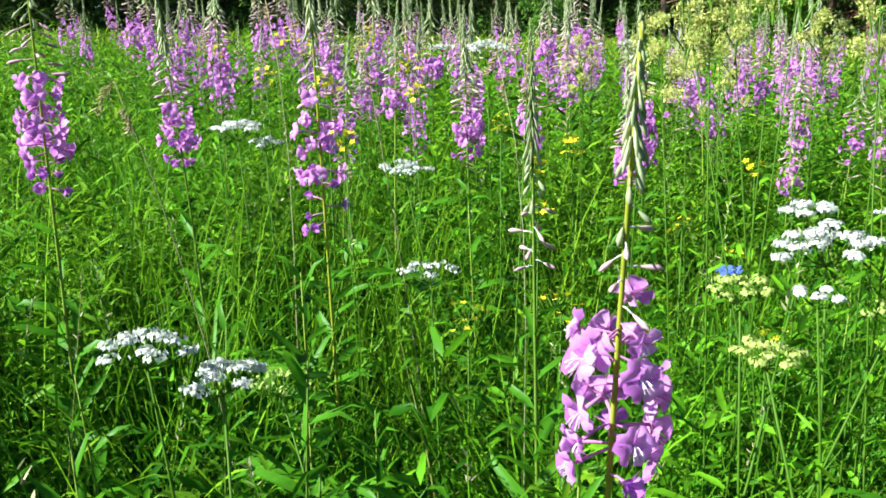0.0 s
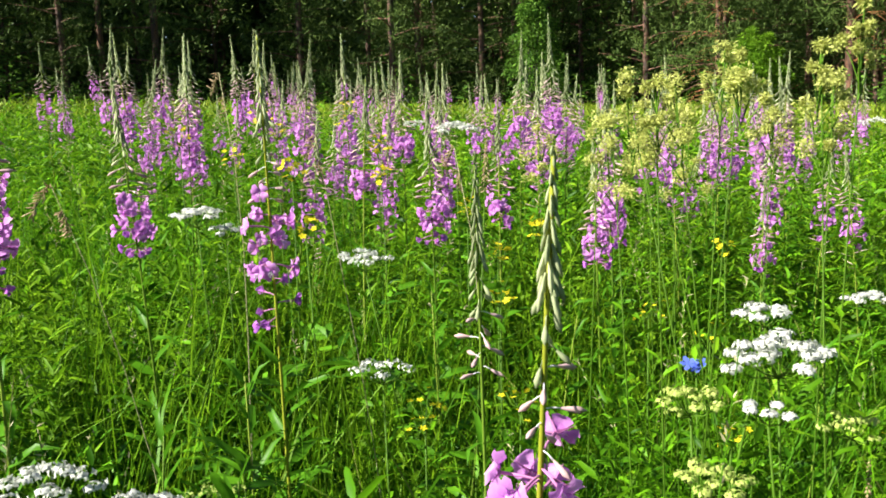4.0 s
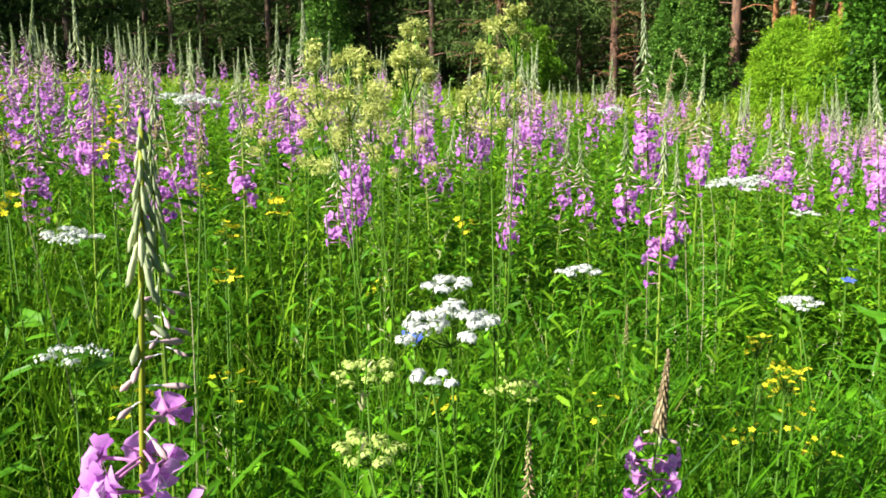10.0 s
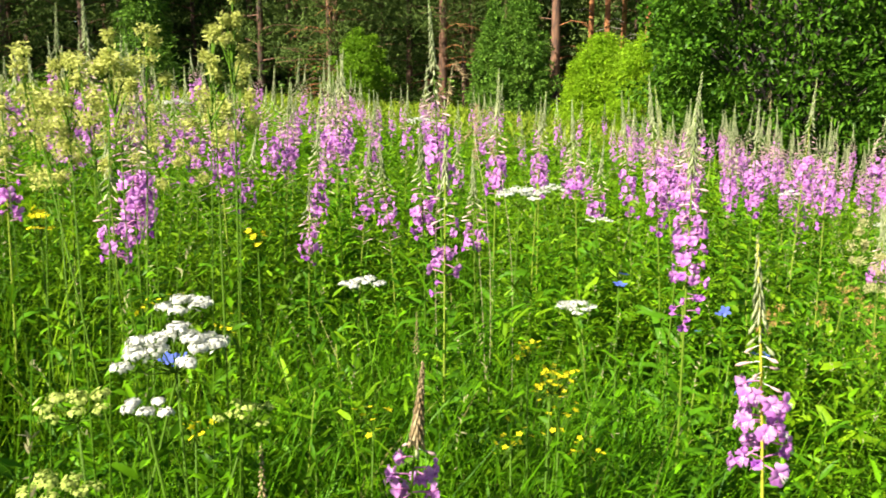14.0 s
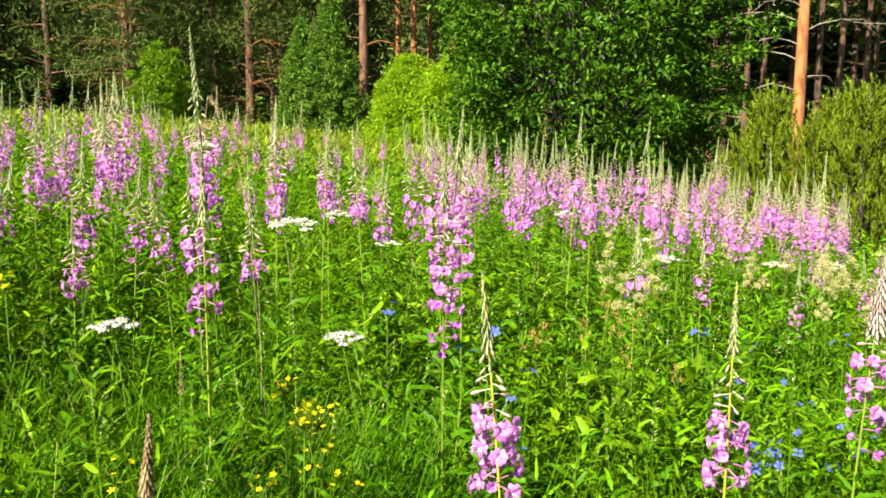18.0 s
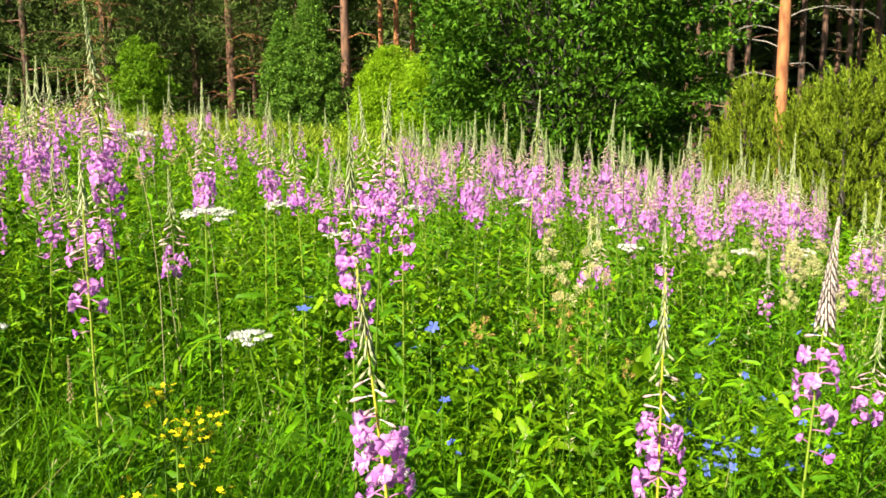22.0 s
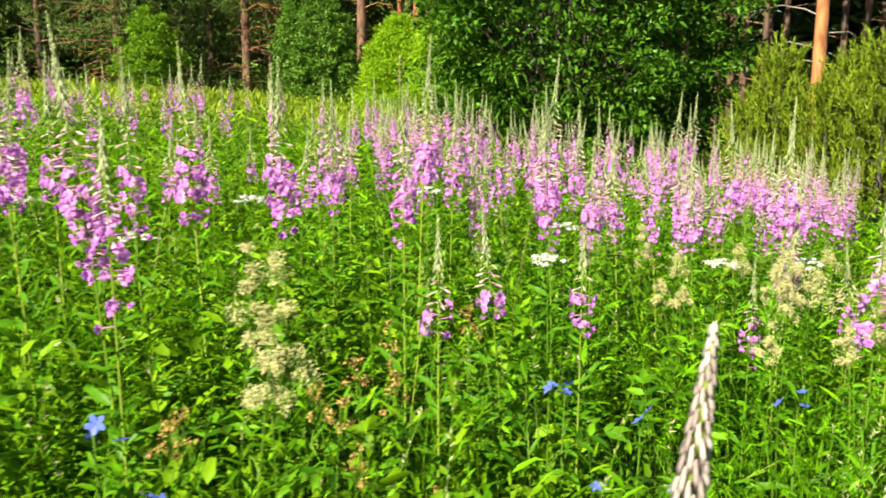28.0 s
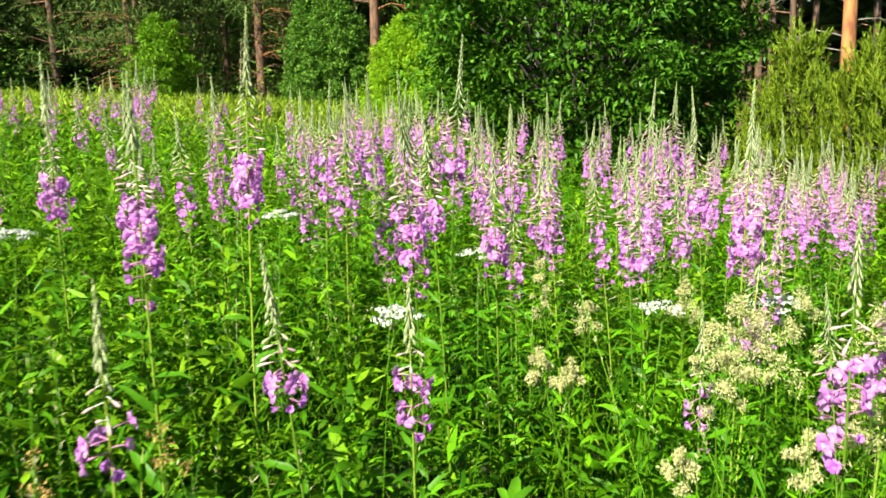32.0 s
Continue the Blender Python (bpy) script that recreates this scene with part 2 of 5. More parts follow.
def leaves(b, base, way, length, width, droop=0.3, fold=0.25, mat=0, fullest=0.4, twist=0.55):
    """Many pointed leaves: bases and ways (N,3), lengths and widths (N,)."""
    base, way = np.atleast_2d(base), unit(np.atleast_2d(way))
    n = len(base)
    length, width, droop = (np.broadcast_to(np.asarray(a, float), (n,)) for a in (length, width, droop))
    side = unit(np.cross(way, np.array([0.0, 0.0, 1.0]) + 1e-3))
    up = np.cross(side, way)
    roll = rng.normal(0, twist, n)[:, None]
    side, up = side * np.cos(roll) + up * np.sin(roll), up * np.cos(roll) - side * np.sin(roll)
    L, W = length[:, None], width[:, None] / 2
    sag = np.array([0, 0, -1.0]) * (length * droop)[:, None]
    p1 = base + way * L * fullest * 0.6 + sag * 0.10
    p2 = base + way * L * (fullest + 0.28) + sag * 0.42
    tip = base + way * L * 0.97 + sag
    lift = up * (W * fold)
    v = np.stack([base, p1 - side * W * 0.9 + lift, p1, p1 + side * W * 0.9 + lift, p2 - side * W * 0.58 + lift, p2, p2 + side * W * 0.58 + lift, tip], 1)
    o = (np.arange(n) * 8)[:, None]
    tris = np.concatenate([o + np.array(t) for t in ((0, 2, 1), (0, 3, 2), (4, 5, 7), (5, 6, 7))], 0)
    quads = np.concatenate([o + np.array(q) for q in ((1, 2, 5, 4), (2, 3, 6, 5))], 0)
    b.add(v, tris, quads, mat)


def flat_leaves(b, base, way, length, width, droop=0.3, mat=0, twist=0.7):
    """The same, cheaper: four triangles each."""
    base, way = np.atleast_2d(base), unit(np.atleast_2d(way))
    n = len(base)
    length, width, droop = (np.broadcast_to(np.asarray(a, float), (n,)) for a in (length, width, droop))
    side = unit(np.cross(way, np.array([0.0, 0.0, 1.0]) + 1e-3))
    roll = rng.normal(0, twist, n)[:, None]
    side = side * np.cos(roll) + np.cross(side, way) * np.sin(roll)
    L, W = length[:, None], width[:, None] / 2
    sag = np.array([0, 0, -1.0]) * (length * droop)[:, None]
    p1, p2 = base + way * L * 0.3 + sag * 0.1, base + way * L * 0.65 + sag * 0.42
    v = np.stack([base, p1 - side * W, p1 + side * W, p2 - side * W * 0.65, p2 + side * W * 0.65, base + way * L + sag], 1)
    o = (np.arange(n) * 6)[:, None]
    tris = np.concatenate([o + np.array([0, 2, 1]), o + np.array([3, 4, 5])], 0)
    b.add(v, tris, o + np.array([1, 2, 4, 3]), mat)


def blades(b, base, way, length, width, droop, mat=0):
    """Grass: narrow arching strips in three joints."""
    base, way = np.atleast_2d(base), unit(np.atleast_2d(way))
    n = len(base)
    a = rng.uniform(0, 2 * np.pi, n)
    side = np.stack([np.cos(a), np.sin(a), np.zeros(n)], 1)
    L, W = length[:, None], width[:, None] / 2
    flat = way * np.array([1, 1, 0.0])
    flat = unit(flat + 1e-6)
    bend = (length * droop)[:, None]
    pts = []
    for s in (0.0, 0.4, 0.75, 1.0):
        pts.append(base + way * L * s + flat * bend * s * s * 0.8 - np.array([0, 0, 1.0]) * bend * s**3 * 0.7)
    v = np.stack([pts[0] - side * W, pts[0] + side * W, pts[1] - side * W, pts[1] + side * W, pts[2] - side * W * 0.7, pts[2] + side * W * 0.7, pts[3]], 1)
    o = (np.arange(n) * 7)[:, None]
    b.add(v, o + np.array([4, 5, 6]), np.concatenate([o + np.array([0, 1, 3, 2]), o + np.array([2, 3, 5, 4])], 0), mat)


def tube(b, points, radii, sides=5, mat=0):
    p = np.asarray(points, float)
    r = np.broadcast_to(np.asarray(radii, float), (len(p),))
    d = unit(np.gradient(p, axis=0))
    ref = np.array([1.0, 0.1, 0.0]) if abs(d[0][0]) < 0.9 else np.array([0.0, 1.0, 0.1])
    u = unit(np.cross(d, ref))
    w = np.cross(d, u)
    a = np.arange(sides) * 2 * np.pi / sides
    v = p[:, None] + (u[:, None] * np.cos(a)[:, None] + w[:, None] * np.sin(a)[:, None]) * r[:, None, None]
    quads = [(i * sides + k, i * sides + (k + 1) % sides, (i + 1) * sides + (k + 1) % sides, (i + 1) * sides + k) for i in range(len(p) - 1) for k in range(sides)]
    top = (len(p) - 1) * sides
    b.add(v, [(top, top + k, top + k + 1) for k in range(1, sides - 1)], quads, mat)


def spindle(b, base, way, length, radius, sides=4, mat=0, curve=0.0):
    """A pod or bud: thin at its foot, thickest past the middle, pointed."""
    base, way = np.asarray(base, float), unit(way)
    pts = [base + way * length * s - np.array([0, 0, 1.0]) * curve * length * s * s for s in (0, 0.35, 0.7, 1.0)]
    tube(b, pts, [radius * 0.35, radius * 0.8, radius, radius * 0.15], sides, mat)


def part(name, b, material, parent, label=""):
    """One mesh object under a thing or under a part."""
    mats = material if isinstance(material, (list, tuple)) else [material]
    ob = new(name, b.mesh(name, *mats) if isinstance(b, Build) else b)
    ob.parent = parent
    if label:
        ob["label"] = label
    if name in ("bud_spire", "panicle", "branchwork", "blossom", "foliage", "seed_spike", "crown", "branchwork", "stamen_tuft"):
        ob["kind"] = "stuff"
    return ob


def stuff(name, b, material, label, category):
    mats = material if isinstance(material, (list, tuple)) else [material]
    return tagged(new(name, b.mesh(name, *mats)), label, category, kind="stuff")


def thing(name, label, category, group="", at=(0, 0, 0), turn=0.0, lean=(0, 0)):
    ob = new(name)
    ob.empty_display_size = 0.05
    ob.matrix_world = pose(*at, lean[0], lean[1], turn)
    return tagged(ob, label, category, group)


# ---- the ground ----
def make_ground():
    r = np.concatenate([np.linspace(0, 12, 40), np.geomspace(12.6, 1500, 45)])
    a = np.linspace(0, 2 * np.pi, 121)[:-1]
    rr, aa = np.meshgrid(r[1:], a, indexing="ij")
    x, y = rr * np.sin(aa), rr * np.cos(aa)
    v = np.stack([x, y, ground_z(x, y)], -1).reshape(-1, 3)
    v = np.concatenate([[[0, 0, float(ground_z(0, 0))]], v])
    n = len(a)
    quads = [(1 + i * n + k, 1 + i * n + (k + 1) % n, 1 + (i + 1) * n + (k + 1) % n, 1 + (i + 1) * n + k) for i in range(len(r) - 2) for k in range(n)]
    b = Build().add(v, [(0, 1 + (k + 1) % n, 1 + k) for k in range(n)], [q[::-1] for q in quads])
    tagged(new("ground", b.mesh("ground", M_SOIL)), "mossy meadow soil under tall plants, darkened for shade", "ground", kind="structure")


make_ground()


def polar(n, r0, r1, a0, a1, power=1.0, origin=(0.3, -0.9)):
    """n random places between two distances and two bearings (degrees to the left of +y) round the camera's way."""
    r = np.sqrt(rng.uniform(0, 1, n) ** power * (r1**2 - r0**2) + r0**2)
    a = np.radians(rng.uniform(a0, a1, n))
    return origin[0] - r * np.sin(a), origin[1] + r * np.cos(a)


def patchy(x, y, k=1.0):
    return 0.5 + 0.25 * np.sin(x * 2.1 * k + np.sin(y * 1.7 * k)) + 0.25 * np.sin(y * 2.7 * k + 1.3 * np.sin(x * 1.9 * k))


def outward(n, rise):
    a = rng.uniform(0, 2 * np.pi, n)
    return np.stack([np.cos(a), np.sin(a), np.broadcast_to(rise, (n,))], 1)


WAY = np.array([eye[:2] for _, eye, _, _ in PATH])


def clear_of_way(x, y, d):
    """Which places keep that far from the camera's way."""
    gap = np.hypot(x[:, None] - WAY[None, :, 0], y[:, None] - WAY[None, :, 1]).min(1)
    return gap > d


# hollows of low, thin growth, added wherever dark shade should show: x, y, radius
SHADE_HOLLOWS = ((-1.62, -0.05, 0.2), (-1.85, 0.0, 0.15), (-1.58, 0.40, 0.20), (-2.0, 0.15, 0.16), (-1.42, 0.15, 0.15), (-1.48, 0.75, 0.18), (-2.3, 0.6, 0.18), (-1.83, 0.82, 0.16), (-1.18, 2.3, 0.2), (-1.03, 2.12, 0.16), (-0.76, 2.22, 0.18),
           (0.08, 6.3, 0.35), (-0.25, 3.85, 0.22), (0.01, 3.87, 0.2), (-0.08, 4.6, 0.28), (-1.47, 2.64, 0.2), (-1.45, 1.74, 0.16), (-0.62, 2.49, 0.15), (0.2, 3.6, 0.15), (-1.05, 0.30, 0.12), (-0.95, 1.05, 0.12),
           (-1.9, 0.33, 0.2), (-2.05, 0.4, 0.22), (-1.62, 0.9, 0.2), (0.08, 3.34, 0.18), (0.32, 3.5, 0.24), (0.52, 3.4, 0.18), (0.47, 3.75, 0.18), (0.0, 3.8, 0.16), (-1.16, 0.3, 0.14), (-1.06, 0.06, 0.14), (-1.56, 0.31, 0.15), (0.35, 2.95, 0.2), (0.45, 2.75, 0.15), (-0.62, 1.56, 0.1), (-0.76, 1.63, 0.14), (-0.92, 1.76, 0.15), (-1.06, 2.0, 0.15), (-1.3, 0.2, 0.15), (-1.25, 0.62, 0.16), (-1.75, 0.53, 0.15), (-0.87, 2.06, 0.16), (-1.5, 2.36, 0.2), (-0.23, 3.3, 0.14), (0.22, 3.3, 0.2), (0.38, 3.22, 0.15), (0.12, 3.62, 0.15), (0.17, 4.7, 0.2))


def lush(x, y):
    """How far the growth is let up: 1 in the open, near 0 inside a shade hollow."""
    k = np.ones(np.shape(x))
    for hx, hy, r in SHADE_HOLLOWS:
        k = np.minimum(k, np.clip((np.hypot(x - hx, y - hy) / r) ** 2, 0.0, 1.0))
    return k


# ---- grass and herbs of the meadow ----
def make_meadow():
    b = Build()
    for n, r0, r1, h0, h1, w in ((62000, 0.0, 4.4, 0.42, 0.95, 0.0046), (30000, 4.4, 8.5, 0.5, 0.9, 0.007), (28000, 8.5, 16, 0.5, 0.95, 0.012)):
        x, y = polar(n, r0, r1, -16, 100)
        keep = (rng.uniform(0, 1, n) < 0.05 + 1.2 * patchy(x, y, 1.6) ** 1.9) & clear_of_way(x, y, 0.12) & (rng.uniform(0.0, 1, n) < 0.25 + lush(x, y))
        x, y = x[keep], y[keep]
        n = len(x)
        base = np.stack([x, y, ground_z(x, y)], 1)
        h = rng.uniform(h0, h1, n) * (0.75 + 0.25 * patchy(x, y, 0.6)) * (0.6 + 0.4 * lush(x, y))
        blades(b, base, outward(n, rng.uniform(3, 11, n)), h, rng.uniform(0.6, 1.4, n) * w, rng.uniform(0.05, 0.55, n))
    x, y = polar(42000, 0.05, 9.5, 99, 345)
    keep = clear_of_way(x, y, 0.15)
    x, y = x[keep], y[keep]
    n = len(x)
    blades(b, np.stack([x, y, ground_z(x, y)], 1), outward(n, rng.uniform(1.2, 6, n)), rng.uniform(0.4, 0.8, n), rng.uniform(0.008, 0.02, n), rng.uniform(0.1, 0.6, n))
    x, y = polar(1700, 0.3, 4.6, -16, 100)
    keep = clear_of_way(x, y, 0.22)
    x, y = x[keep], y[keep]
    n = len(x)
    blades(b, np.stack([x, y, ground_z(x, y)], 1), outward(n, rng.uniform(1.4, 4, n)), rng.uniform(0.55, 0.95, n), rng.uniform(0.006, 0.011, n), rng.uniform(0.2, 0.85, n))
    for n, cx, cy, r in ((2600, -0.75, 0.6, 0.6), (1700, -0.62, 1.25, 0.5), (1600, -0.95, 1.1, 0.45)):
        a, d = rng.uniform(0, 2 * np.pi, n), r * np.sqrt(rng.uniform(0, 1, n))
        x, y = cx + d * np.cos(a), cy + d * np.sin(a)
        keep = clear_of_way(x, y, 0.25)
        x, y = x[keep], y[keep]
        n = len(x)
        blades(b, np.stack([x, y, ground_z(x, y)], 1), outward(n, rng.uniform(3, 9, n)), rng.uniform(0.6, 0.98, n), rng.uniform(0.0028, 0.0065, n), rng.uniform(0.1, 0.75, n))
    # pale tall blades: sunlit grass put into the colour of this strip
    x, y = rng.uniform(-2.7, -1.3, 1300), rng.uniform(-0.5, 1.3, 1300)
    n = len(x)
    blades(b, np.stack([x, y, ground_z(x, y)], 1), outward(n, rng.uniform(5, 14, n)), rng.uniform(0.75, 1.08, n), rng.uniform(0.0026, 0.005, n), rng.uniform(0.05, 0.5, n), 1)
    stuff("meadow_grass", b, [M_GRASS, M_SUNLIT_PALE], "tall bright green meadow grass with arching blades", "grass")

    b = Build()
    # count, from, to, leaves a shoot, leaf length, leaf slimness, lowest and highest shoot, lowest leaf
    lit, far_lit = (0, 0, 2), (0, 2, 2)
    for n, r0, r1, k, size, slim, h0, h1, low in ((200, 0.0, 4.42, 26, 0.12, (0.15, 0.2), 0.95, 1.2, 0.3), (600, 0.0, 4.41, 12, 0.13, (0.2, 0.32), 0.5, 0.9, 0.35), (2700, 0.0, 4.4, 26, 0.098, (0.15, 0.20), 0.5, 0.98, 0.42), (1500, 0.0, 4.4, 20, 0.125, (0.10, 0.14), 0.45, 0.95, 0.45), (700, 0.0, 4.4, 54, 0.045, (0.18, 0.3), 0.4, 0.86, 0.3),
                                                  (1100, 0.0, 4.4, 14, 0.075, (0.32, 0.45), 0.35, 0.75, 0.35), (4400, 4.4, 8.5, 20, 0.125, (0.12, 0.2), 0.58, 0.98, 0.4), (3300, 8.5, 15, 11, 0.2, (0.12, 0.2), 0.55, 0.98, 0.4)):
        x, y = polar(n, r0, r1, -16, 100) if r1 == 4.4 or r0 > 4 else polar(n, 0.0, 0.95, 0, 360, 1.0, (-0.5, 2.85))
        # the 4.42 group: tall shoots added out of view to cast shade
        if r1 == 4.42:
            x, y = rng.uniform(-1.7, -0.5, n), rng.uniform(-1.05, -0.76, n)
        keep = clear_of_way(x, y, 0.2)
        keep &= rng.uniform(0, 1, n) < 0.12 + lush(x, y)
        if r0 < 4:
            keep &= rng.uniform(0, 1, n) < 0.12 + 1.2 * np.clip(1.15 - patchy(x, y, 1.6), 0, 1) ** 1.5
        x, y = x[keep], y[keep]
        n = len(x)
        g = ground_z(x, y)
        h = rng.uniform(h0, h1, n) * (0.6 + 0.45 * patchy(x, y, 2.3)) * (0.5 + 0.5 * lush(x, y))
        lean = rng.normal(0, 0.17, (n, 2))
        f = np.tile(np.linspace(low, 1.0, k), (n, 1)) + rng.normal(0, 0.014, (n, k))
        bend = f * f * h[:, None]
        px = x[:, None] + lean[:, :1] * bend
        py = y[:, None] + lean[:, 1:] * bend
        pz = g[:, None] + f * h[:, None]
        a = rng.uniform(0, 6.28, (n, 1)) + np.arange(k) * 2.4 + rng.normal(0, 0.25, (n, k))
        rise = rng.uniform(0.3, 0.9, (n, 1)) + 1.6 * np.clip(f - 0.65, 0, 1) + rng.normal(0, 0.15, (n, k))
        way = np.stack([np.cos(a), np.sin(a), rise], -1).reshape(-1, 3)
        ln = size * rng.uniform(0.75, 1.25, (n, 1)) * rng.uniform(0.8, 1.15, (n, k)) * np.clip(1.75 - f * 1.15, 0.45, 1)
        wide = rng.uniform(*slim, (n, 1))
        call = leaves if r0 < 4 and size > 0.06 else flat_leaves
        base, droop = np.stack([px, py, pz], -1), rng.uniform(0.15, 0.75, (n, k))
        way = way.reshape(n, k, 3)
        # pale shoots by place: sunlit areas are coloured lighter, dark ones left out
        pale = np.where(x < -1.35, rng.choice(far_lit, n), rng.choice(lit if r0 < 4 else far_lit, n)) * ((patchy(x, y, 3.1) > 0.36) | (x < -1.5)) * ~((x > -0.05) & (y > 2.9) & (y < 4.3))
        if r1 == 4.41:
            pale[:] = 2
        for m in (0, 2):
            q = pale == m
            if q.any():
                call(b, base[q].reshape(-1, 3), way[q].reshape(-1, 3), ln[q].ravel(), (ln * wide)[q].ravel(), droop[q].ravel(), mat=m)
        top = np.stack([px[:, -1], py[:, -1], pz[:, -1]], 1)
        foot = np.stack([x, y, g], 1)
        blades(b, foot, top - foot, np.linalg.norm(top - foot, axis=1), np.full(n, 0.0016 if r0 < 4 else 0.003), rng.uniform(0, 0.1, n), 1)
    stuff("leafy_herbs", b, [M_HERB, M_HERBSTEM, M_SUNLIT_PALE], "dense leafy green herb shoots with narrow leaves", "herbs")

    # undergrowth leaves, painted dark to deepen the shade below the herbs
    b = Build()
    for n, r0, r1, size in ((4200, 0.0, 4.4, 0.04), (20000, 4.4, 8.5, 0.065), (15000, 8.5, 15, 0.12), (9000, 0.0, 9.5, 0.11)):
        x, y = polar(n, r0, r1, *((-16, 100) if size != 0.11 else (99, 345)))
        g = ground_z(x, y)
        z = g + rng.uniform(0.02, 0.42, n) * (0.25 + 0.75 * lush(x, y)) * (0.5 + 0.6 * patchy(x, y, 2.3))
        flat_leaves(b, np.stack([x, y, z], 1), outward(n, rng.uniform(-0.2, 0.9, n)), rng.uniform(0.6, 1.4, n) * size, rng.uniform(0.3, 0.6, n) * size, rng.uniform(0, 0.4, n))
    stuff("low_leaves", b, M_LOWSHADE, "broad low green leaves filling the undergrowth", "undergrowth")

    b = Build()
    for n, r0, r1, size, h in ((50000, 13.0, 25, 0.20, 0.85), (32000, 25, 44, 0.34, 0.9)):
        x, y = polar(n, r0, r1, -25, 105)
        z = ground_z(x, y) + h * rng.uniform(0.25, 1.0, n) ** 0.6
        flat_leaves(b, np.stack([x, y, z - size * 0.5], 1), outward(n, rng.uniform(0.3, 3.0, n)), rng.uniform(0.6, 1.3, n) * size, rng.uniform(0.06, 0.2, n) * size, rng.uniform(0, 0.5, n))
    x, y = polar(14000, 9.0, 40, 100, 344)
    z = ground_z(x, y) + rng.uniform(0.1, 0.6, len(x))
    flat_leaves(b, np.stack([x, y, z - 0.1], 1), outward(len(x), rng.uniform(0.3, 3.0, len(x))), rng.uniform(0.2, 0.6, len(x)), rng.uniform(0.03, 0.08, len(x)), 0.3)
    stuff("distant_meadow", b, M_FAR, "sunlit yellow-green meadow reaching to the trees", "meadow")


make_meadow()


# ---- fireweed ----
def flower_mesh(open_=1.0, stamens=True, fine=True):
    """One four-petalled bloom on its stalk, pointing along +x from the stem."""
    b = Build()
    tube(b, [(0, 0, 0), (0.011, 0, 0.001), (0.024, 0, 0.0)], [0.0008, 0.0011, 0.0015], 4, 1)
    c = np.array([0.025, 0, 0.0])
    for k in range(4):
        a = radians(45 + 90 * k + rng.uniform(-12, 12))
        d = unit([0.38 + 1.6 * (1 - open_), math.cos(a), math.sin(a)])
        side = unit(np.cross(d, [1.0, 0, 0]))
        L, W = 0.0146 * rng.uniform(0.85, 1.15), 0.0078 * (0.55 + 0.45 * open_)
        out = np.array([1.0, 0, 0])
        w1, w2, w3 = rng.uniform(-0.0025, 0.0025, 3)
        p = [c - side * W * 0.18, c + side * W * 0.18, c + d * L * 0.4 - side * W * 0.62 + out * w1, c + d * L * 0.42 + out * 0.0024, c + d * L * 0.4 + side * W * 0.62 - out * w1,
             c + d * L * 0.78 - side * W * 0.98 - out * (0.0012 + w2), c + d * L * 0.76 + out * 0.0022, c + d * L * 0.78 + side * W * 0.98 - out * (0.0012 - w3),
             c + d * L * 1.03 - side * W * 0.52 - out * (0.003 + w3), c + d * L * 0.9 - out * 0.0004, c + d * L * 1.03 + side * W * 0.52 - out * (0.003 - w2)]
        if fine:
            b.add(p, [(0, 1, 3)], [(2, 3, 6, 5), (3, 4, 7, 6), (5, 6, 9, 8), (6, 7, 10, 9)], 0)
            b.add([p[0], p[2], p[3], p[1], p[4]], [(0, 2, 1), (3, 4, 2)], None, 0)
        else:
            b.add([c, p[5], p[6], p[7]], [(0, 2, 1), (0, 3, 2)], None, 0)
            b.add([p[5], p[6], p[7], p[10], p[9], p[8]], None, [(0, 1, 4, 5), (1, 2, 3, 4)], 0)
        a += radians(45)
        e = unit([0.30, math.cos(a), math.sin(a)])
        t = unit(np.cross(e, [1.0, 0, 0]))
        b.add([c - t * 0.0012, c + t * 0.0012, c + e * 0.014], [(0, 1, 2)], None, 1)
    for k in range(5 if stamens else 0):
        a = k * 1.25
        w = unit([1.0, 0.35 * math.cos(a), -0.45 + 0.35 * math.sin(a)])
        e = c + w * 0.013
        b.add([c + [0, 0.0006, 0], c - [0, 0.0006, 0], e + [0, 0, 0.0005], e - [0, 0, 0.0005]], None, [(0, 1, 2, 3)], 2)
    return b


def leaf_mesh(length, width, droop):
    b = Build()
    leaves(b, [(0, 0, 0)], [(1, 0, 0.75)], [length], [width], droop, 0.3, 0, 0.42, 0.0)
    return b.mesh("leaf", M_LEAF)


FLOWERS = [flower_mesh(o, False).mesh("flower", M_PETAL, M_SEPAL, M_STAMEN) for o in (1.0, 0.92, 0.8, 1.0, 0.65)]
SPENT = [flower_mesh(o, False).mesh("spent_flower", M_SPENT, M_SEPAL, M_STAMEN) for o in (0.35, 0.5, 0.15)]


def stamen_mesh():
    b = Build()
    for k in range(5):
        a = k * 1.25
        w = unit([1.0, 0.4 * math.cos(a), -0.5 + 0.4 * math.sin(a)])
        tube(b, [np.array([0.025, 0, 0]), np.array([0.025, 0, 0]) + w * 0.006, np.array([0.025, 0, -0.002]) + w * 0.010], [0.00025, 0.00025, 0.0006], 3)
    return b.mesh("stamen_tuft", M_STAMEN)


STAMENS = stamen_mesh()
LEAVES = [leaf_mesh(l, w, d) for l, w, d in ((0.155, 0.025, 0.35), (0.14, 0.022, 0.6), (0.165, 0.024, 0.85), (0.125, 0.021, 0.25))]


def bud_build(length, droop, pink):
    b = Build()
    way = np.array([math.cos(droop), 0, -math.sin(droop)])
    foot = way * length * 0.45
    tube(b, [(0, 0, 0), foot * 0.5 + [0, 0, 0.001], foot], [0.0008, 0.0008, 0.001], 3, 1)
    spindle(b, foot, way + [0, 0, -0.15], length * 0.65, 0.0034, 5, 0)
    return b


